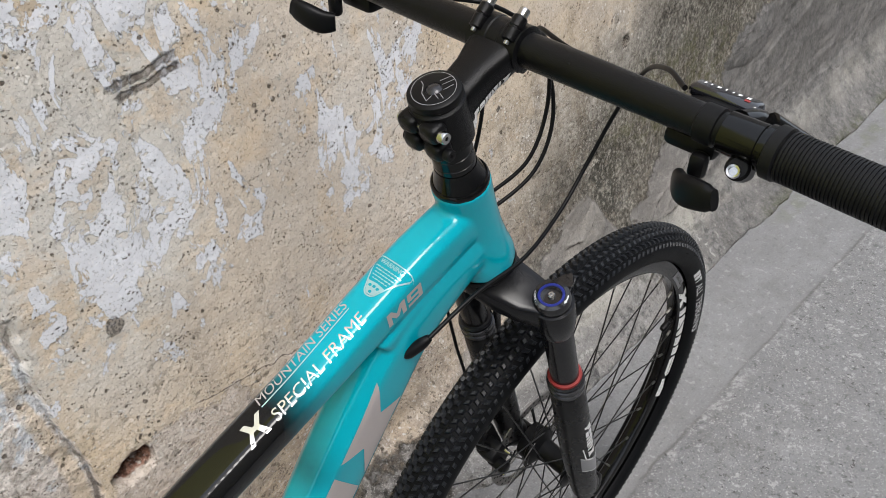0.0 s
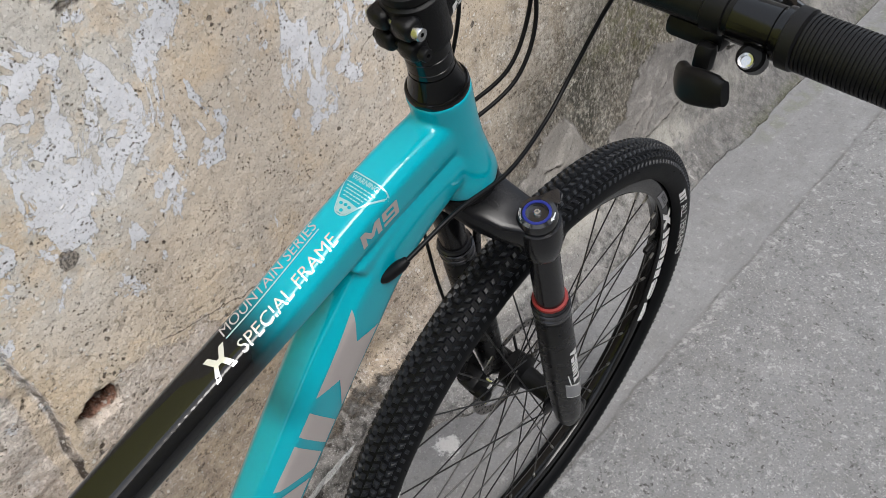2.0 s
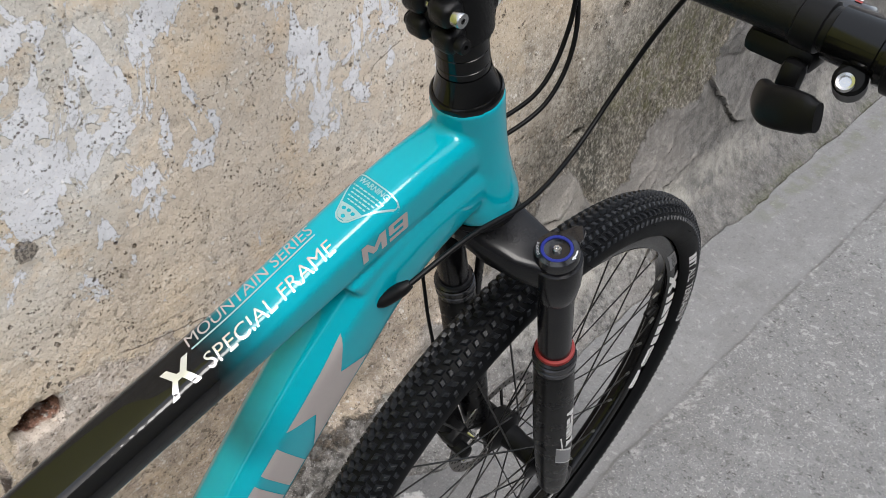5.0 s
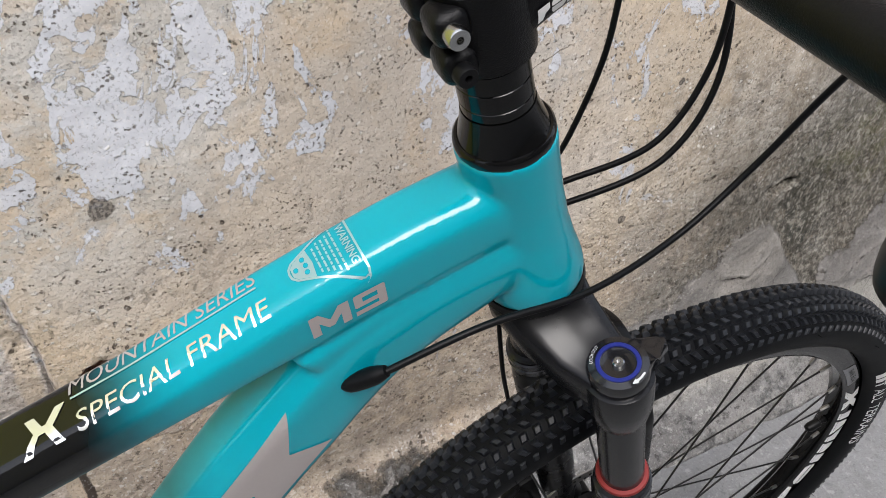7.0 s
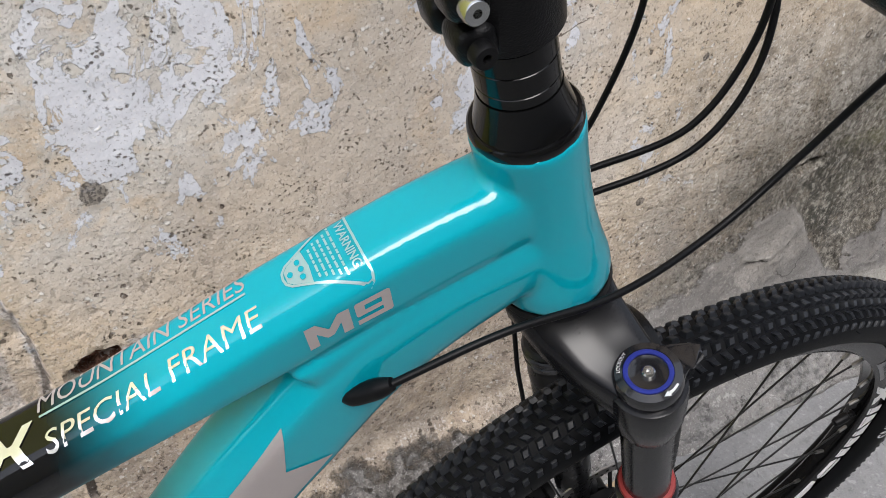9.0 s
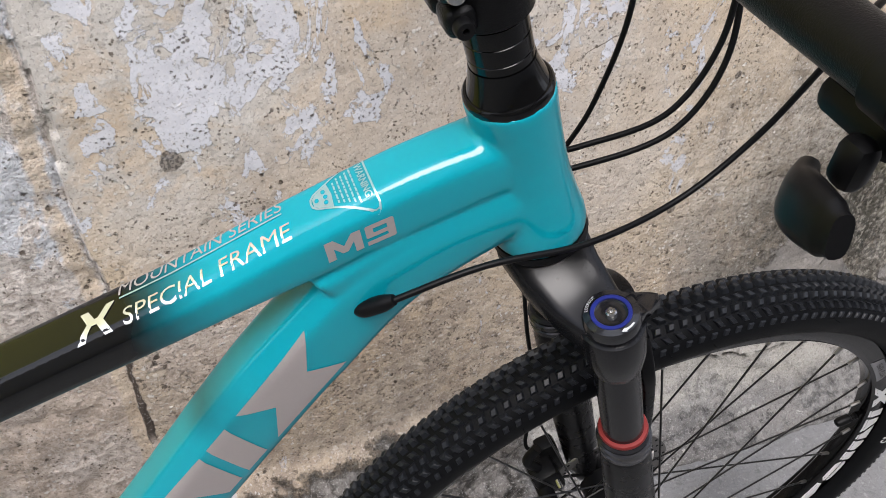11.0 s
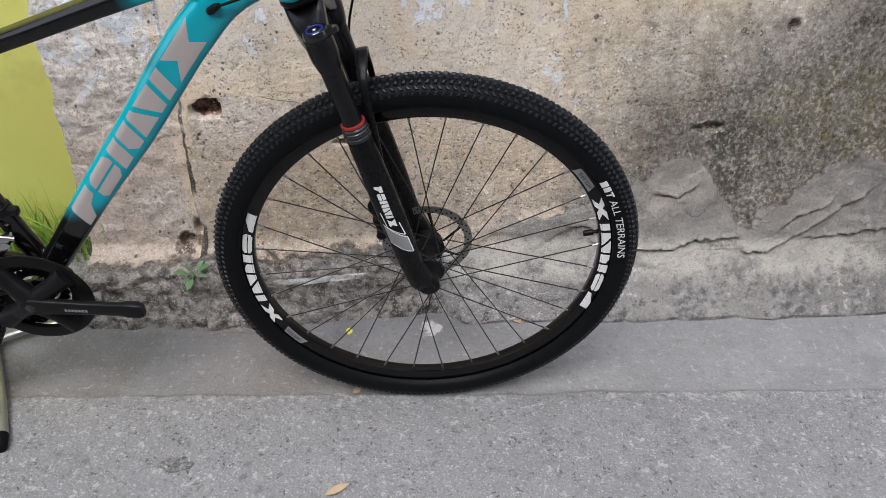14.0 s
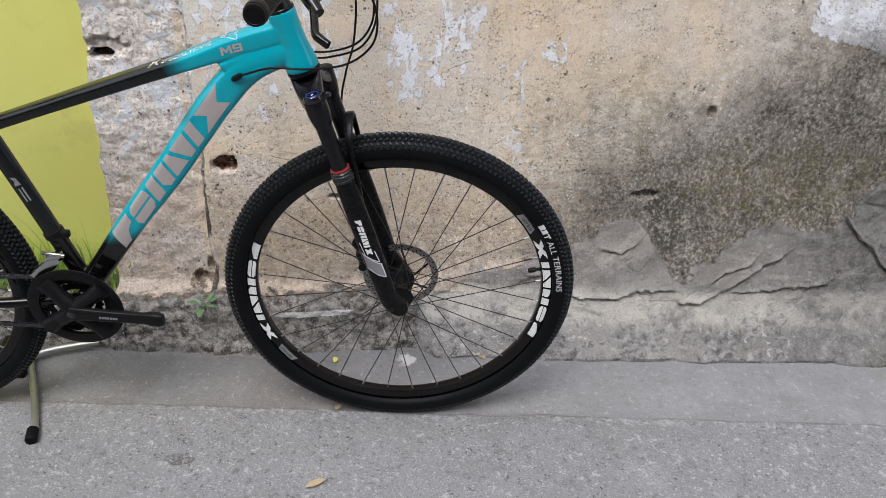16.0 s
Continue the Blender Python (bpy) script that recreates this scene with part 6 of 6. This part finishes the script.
prism(bm, [(-0.035, -0.030), (-0.012, -0.020), (0.012, -0.004), (0.026, 0.012), (0.020, 0.020), (0.0, 0.014), (-0.022, -0.004), (-0.042, -0.022)], 0.003, Matrix.Translation(o + Vector((0, -0.010, 0))) @ pose(0, 0, 0, 90), 0.0008)
prism(bm, [(-0.035, -0.030), (-0.012, -0.020), (0.012, -0.004), (0.026, 0.012), (0.020, 0.020), (0.0, 0.014), (-0.022, -0.004), (-0.042, -0.022)], 0.003, Matrix.Translation(o + Vector((0, 0.006, 0))) @ pose(0, 0, 0, 90), 0.0008)
block(bm, (0.030, 0.020, 0.010), pose(*(o + Vector((0.012, 0.0, 0.020))), 0, -12, 0), 0.003)
tube(bm, [o + Vector((-0.010, 0.004, 0.024)), o + Vector((0.010, -0.006, 0.028)), o + Vector((0.034, -0.004, 0.022))], 0.0045, 10)
fd = part("front_derailleur", bm, M_STEEL, bike, "bright steel front derailleur cage")
bm = bmesh.new()
lathe(bm, [(0.0178, -0.007), (0.0200, -0.006), (0.0200, 0.006), (0.0178, 0.007)], (-0.684, 0, 0.49), (-0.3, 0, 1), 28)
block(bm, (0.018, 0.014, 0.014), pose(-0.660, -0.006, 0.492), 0.003)
part("band_clamp", bm, M_BLACK, fd)
printed("fine_print", cells([[(0.0, 0.0), (0.03, 0.0), (0.03, 0.003), (0, 0.003)], [(0.0, 0.006), (0.03, 0.006), (0.03, 0.009), (0.0, 0.009)], [(0.036, 0), (0.052, 0.002), (0.056, 0.012), (0.046, 0.007), (0.036, 0.012)]]), on_side(-0.700, 0.575, 1.87, TREE), M_GREY, bike_frame)

# ---- cables ----
def cable(*pts):
    part("cable_housing", tube(bmesh.new(), pts, 0.0020, 10, 10), M_CAP, bike, "thin black cable housing")


# near-side housing from the down tube to the bar's near half
cable(G + gd * 0.006 - Vector((0, 0.006, 0)), (-0.217, -0.035, 0.863), (-0.155, -0.036, 0.863), (-0.090, -0.024, 0.869), (-0.046, -0.021, 0.903), (-0.036, -0.036, 0.957), (-0.052, -0.065, 1.012), (-0.095, -0.105, 1.046), (-0.125, -0.135, 1.055))
# two housings that loop ahead of the head tube
cable((-0.215, 0.030, 0.862), (-0.165, 0.047, 0.860), (-0.119, 0.045, 0.864), (-0.071, 0.031, 0.889), (-0.046, 0.031, 0.936), (-0.055, 0.028, 1.000), (-0.095, 0.010, 1.040), (-0.126, -0.050, 1.050), (-0.130, -0.120, 1.052))
cable((-0.215, 0.028, 0.848), (-0.165, 0.044, 0.850), (-0.125, 0.034, 0.857), (-0.068, 0.023, 0.882), (-0.041, 0.027, 0.934), (-0.048, 0.045, 1.000), (-0.092, 0.060, 1.042), (-0.125, 0.100, 1.050), (-0.130, 0.140, 1.055))
# front brake hose, down to the caliper
cable((-0.125, 0.150, 1.045), (-0.088, 0.090, 1.005), (-0.080, 0.080, 0.940), (-0.088, 0.088, 0.860), (-0.105, 0.098, 0.800), (-0.116, 0.102, 0.730), (-0.105, 0.092, 0.620), (-0.085, 0.086, 0.520), (-0.095, 0.070, 0.455), (-0.088, 0.060, 0.445))

# ---- rear stand ----
stand = new("bicycle_stand")
stand.location = (-1.0, 0.0, 0.0)
tagged(stand, "chrome tube bicycle stand with black rubber feet on the concrete", "stand")
bm = bmesh.new()
tube(bm, [(0.203, -0.112, 0.016), (0.150, 0.010, 0.018), (0.100, 0.110, 0.020), (0.093, 0.132, 0.020), (0.105, 0.150, 0.021), (0.150, 0.172, 0.022), (0.235, 0.196, 0.024)], 0.0085, 16)
part("stand_tube", bm, M_CHROME, stand)
bm = bmesh.new()
tube(bm, [(-0.20, -0.118, 0.016), (-0.08, 0.0, 0.020), (0.02, 0.085, 0.022), (0.070, 0.135, 0.022), (0.100, 0.150, 0.022)], 0.0085, 16)
part("stand_tube", bm, M_CHROME, stand)
for x, y, a in ((0.2015, -0.122, 0.25), (-0.202, -0.12, -0.75)):
    bm = bmesh.new()
    d = Vector((a, -1, -0.06)).normalized()
    lathe(bm, [(0.0095, -0.012), (0.0125, -0.011), (0.0130, 0.020), (0.0110, 0.0235), (0.0001, 0.024)], (x, y, 0.0165), d, 24)
    part("rubber_foot", bm, M_RUBBER, stand, "black rubber foot")
bm = bmesh.new()
block(bm, (0.020, 0.05, 0.11), pose(0.078, 0.095, 0.050, 10, -8, 0), 0.004)
part("stand_bracket", bm, M_BLACK, stand)
bm = bmesh.new()
lathe(bm, [(0.013, -0.004), (0.013, 0.002), (0.010, 0.004), (0.0001, 0.004)], (0.078, 0.066, 0.048), (0.1, -1, 0), 20)
part("stand_knob", bm, M_RED, stand)

# ---- plants and leaves ----
leafmat = Nodes("green_leaf")
M_LEAF = leafmat.done(leafmat.mix(leafmat.noise(40, 3), (0.075, 0.15, 0.062), (0.17, 0.27, 0.14)), 0.5, 0, 0, 0.3)
grassmat = Nodes("grass_blade")
M_GRASS = grassmat.done(grassmat.mix(grassmat.noise(25, 3), (0.14, 0.31, 0.035), (0.42, 0.58, 0.11)), 0.55, 0, 0, 0.3)
deadmat = Nodes("dry_leaf")
M_DEAD = deadmat.done(deadmat.mix(deadmat.noise(60, 4), (0.24, 0.16, 0.09), (0.45, 0.34, 0.21)), 0.7)
palemat = Nodes("yellow_green_leaf")
M_PALELEAF = palemat.done(palemat.mix(palemat.noise(60, 4), (0.55, 0.55, 0.06), (0.68, 0.64, 0.16)), 0.6)


def leaf_mesh(bm, m, length, width, cup=0.15, curl=0.2):
    n = 9
    rows = []
    for i in range(n):
        t = i / (n - 1)
        w = width / 2 * math.sin(math.pi * min(1, 0.04 + 0.94 * t)) ** 0.8
        z = length * curl * math.sin(math.pi * t) * 0.5
        rows.append([bm.verts.new(m @ Vector((length * t, s * w, z + cup * w * abs(s)))) for s in (-1, -0.5, 0, 0.5, 1)])
    for a, b in zip(rows, rows[1:]):
        for i in range(4):
            bm.faces.new((a[i], a[i + 1], b[i + 1], b[i]))
    return bm


plant = new("weed")
plant.location = (-0.495, 0.236, 0.10)
tagged(plant, "small green weed growing from the wall's foot", "plant")
for az, el, ln in ((198, 22, 0.044), (162, 50, 0.026), (48, 38, 0.034), (12, 30, 0.040), (-24, 8, 0.030), (-100, -12, 0.040), (232, -4, 0.024)):
    bm = bmesh.new()
    leaf_mesh(bm, pose(0, -0.012, 0.022, 0, -el, az) @ pose(0.012, 0, 0), ln * 0.74, ln * 0.40)
    part("leaf", bm, M_LEAF, plant)
    bm = bmesh.new()
    d = pose(0, 0, 0, 0, -el, az) @ Vector((0.014, 0, 0))
    tube(bm, [(0, 0.0, 0), (0, -0.012, 0.022), Vector((0, -0.012, 0.022)) + d], [0.0012, 0.001, 0.0007], 6, 3)
    part("stalk", bm, M_LEAF, plant)

rnd = random.Random(4)
bm = bmesh.new()
for _ in range(900):
    x, y = rnd.uniform(-1.9, -0.695), rnd.uniform(0.30, 0.395)
    h = rnd.uniform(0.07, 0.23) * (1.25 if rnd.random() < 0.15 else 1)
    bend, az, w = rnd.uniform(0.1, 0.6) * h, rnd.uniform(0, 6.28), rnd.uniform(0.002, 0.0045)
    dx, dy = math.cos(az), math.sin(az) * 0.6 - 0.3
    prev = None
    for i in range(5):
        t = i / 4
        c = Vector((x + dx * bend * t * t, y + dy * bend * t * t, 0.085 + h * t * (1 - 0.25 * t)))
        ww = w * (1 - t) + 0.0002
        pair = (bm.verts.new(c + Vector((-dy * ww, dx * ww, 0))), bm.verts.new(c + Vector((dy * ww, -dx * ww, 0))))
        if prev:
            bm.faces.new((prev[0], prev[1], pair[1], pair[0]))
        prev = pair
tagged(part("grass", bm, M_GRASS, angle=80), "tufts of green grass at the yellow wall's foot", "grass", kind="stuff")
bm = bmesh.new()
prof = [(0.20, 0.0), (0.215, 0.06), (0.235, 0.10), (0.45, 0.105)]
xs = [-14, -6, -3, -2, -1.6] + [-1.3 + 0.02 * i for i in range(30)] + [-0.70]
rows = [[bm.verts.new((x, y + 0.012 * fbm(x * 9, y * 9, 2, 3), z - 0.004 + (0.010 * fbm(x * 8, 3, z * 8, 3) if z else 0))) for y, z in prof] for x in xs]
for a, b in zip(rows, rows[1:]):
    for i in range(3):
        bm.faces.new((a[i], b[i], b[i + 1], a[i + 1]))
tagged(part("wall_footing", bm, M_PLASTER, angle=50), "rough cement footing ledge under the yellow wall", "footing", kind="structure")


def fallen(name, x, y, rz, ln, wd, material, label, z=0.004, rx=12):
    bm = bmesh.new()
    leaf_mesh(bm, Matrix(), ln, wd, 0.25, 0.12)
    ob = part(name, bm, material)
    ob.matrix_world = pose(x, y, z + GZ, rx, -4, rz)
    tagged(ob, label, "leaf", "fallen leaves")


fallen("fallen_leaf", -0.187, -0.256, 25, 0.044, 0.013, M_DEAD, "dry tan leaf lying curled on the concrete", 0.005, 25)
fallen("fallen_leaf", -0.170, 0.152, 80, 0.020, 0.014, M_PALELEAF, "small yellow-green leaf lying on the concrete")
fallen("fallen_leaf", 0.190, 0.198, -50, 0.030, 0.015, M_DEAD, "small brown leaf lying near the wall's foot")
fallen("fallen_leaf", 1.100, -0.270, 70, 0.032, 0.020, M_DEAD, "dry tan leaf lying on the open concrete")
fallen("fallen_leaf", -0.150, -0.018, 40, 0.018, 0.012, M_DEAD, "small brown leaf lying beside the front tyre")
bm = bmesh.new()
tube(bm, [(0, 0, 0), (0.05, 0.006, 0.002), (0.11, -0.002, 0.001), (0.17, 0.006, 0.002)], [0.0006, 0.0008, 0.0006, 0.0004], 6, 5)
twig = part("twig", bm, simple("dry_stalk", (0.24, 0.20, 0.15), 0.8))
twig.location = (-0.47, 0.165, GZ + 0.0015)
tagged(twig, "thin dry grass stalk lying on the concrete strip", "twig")
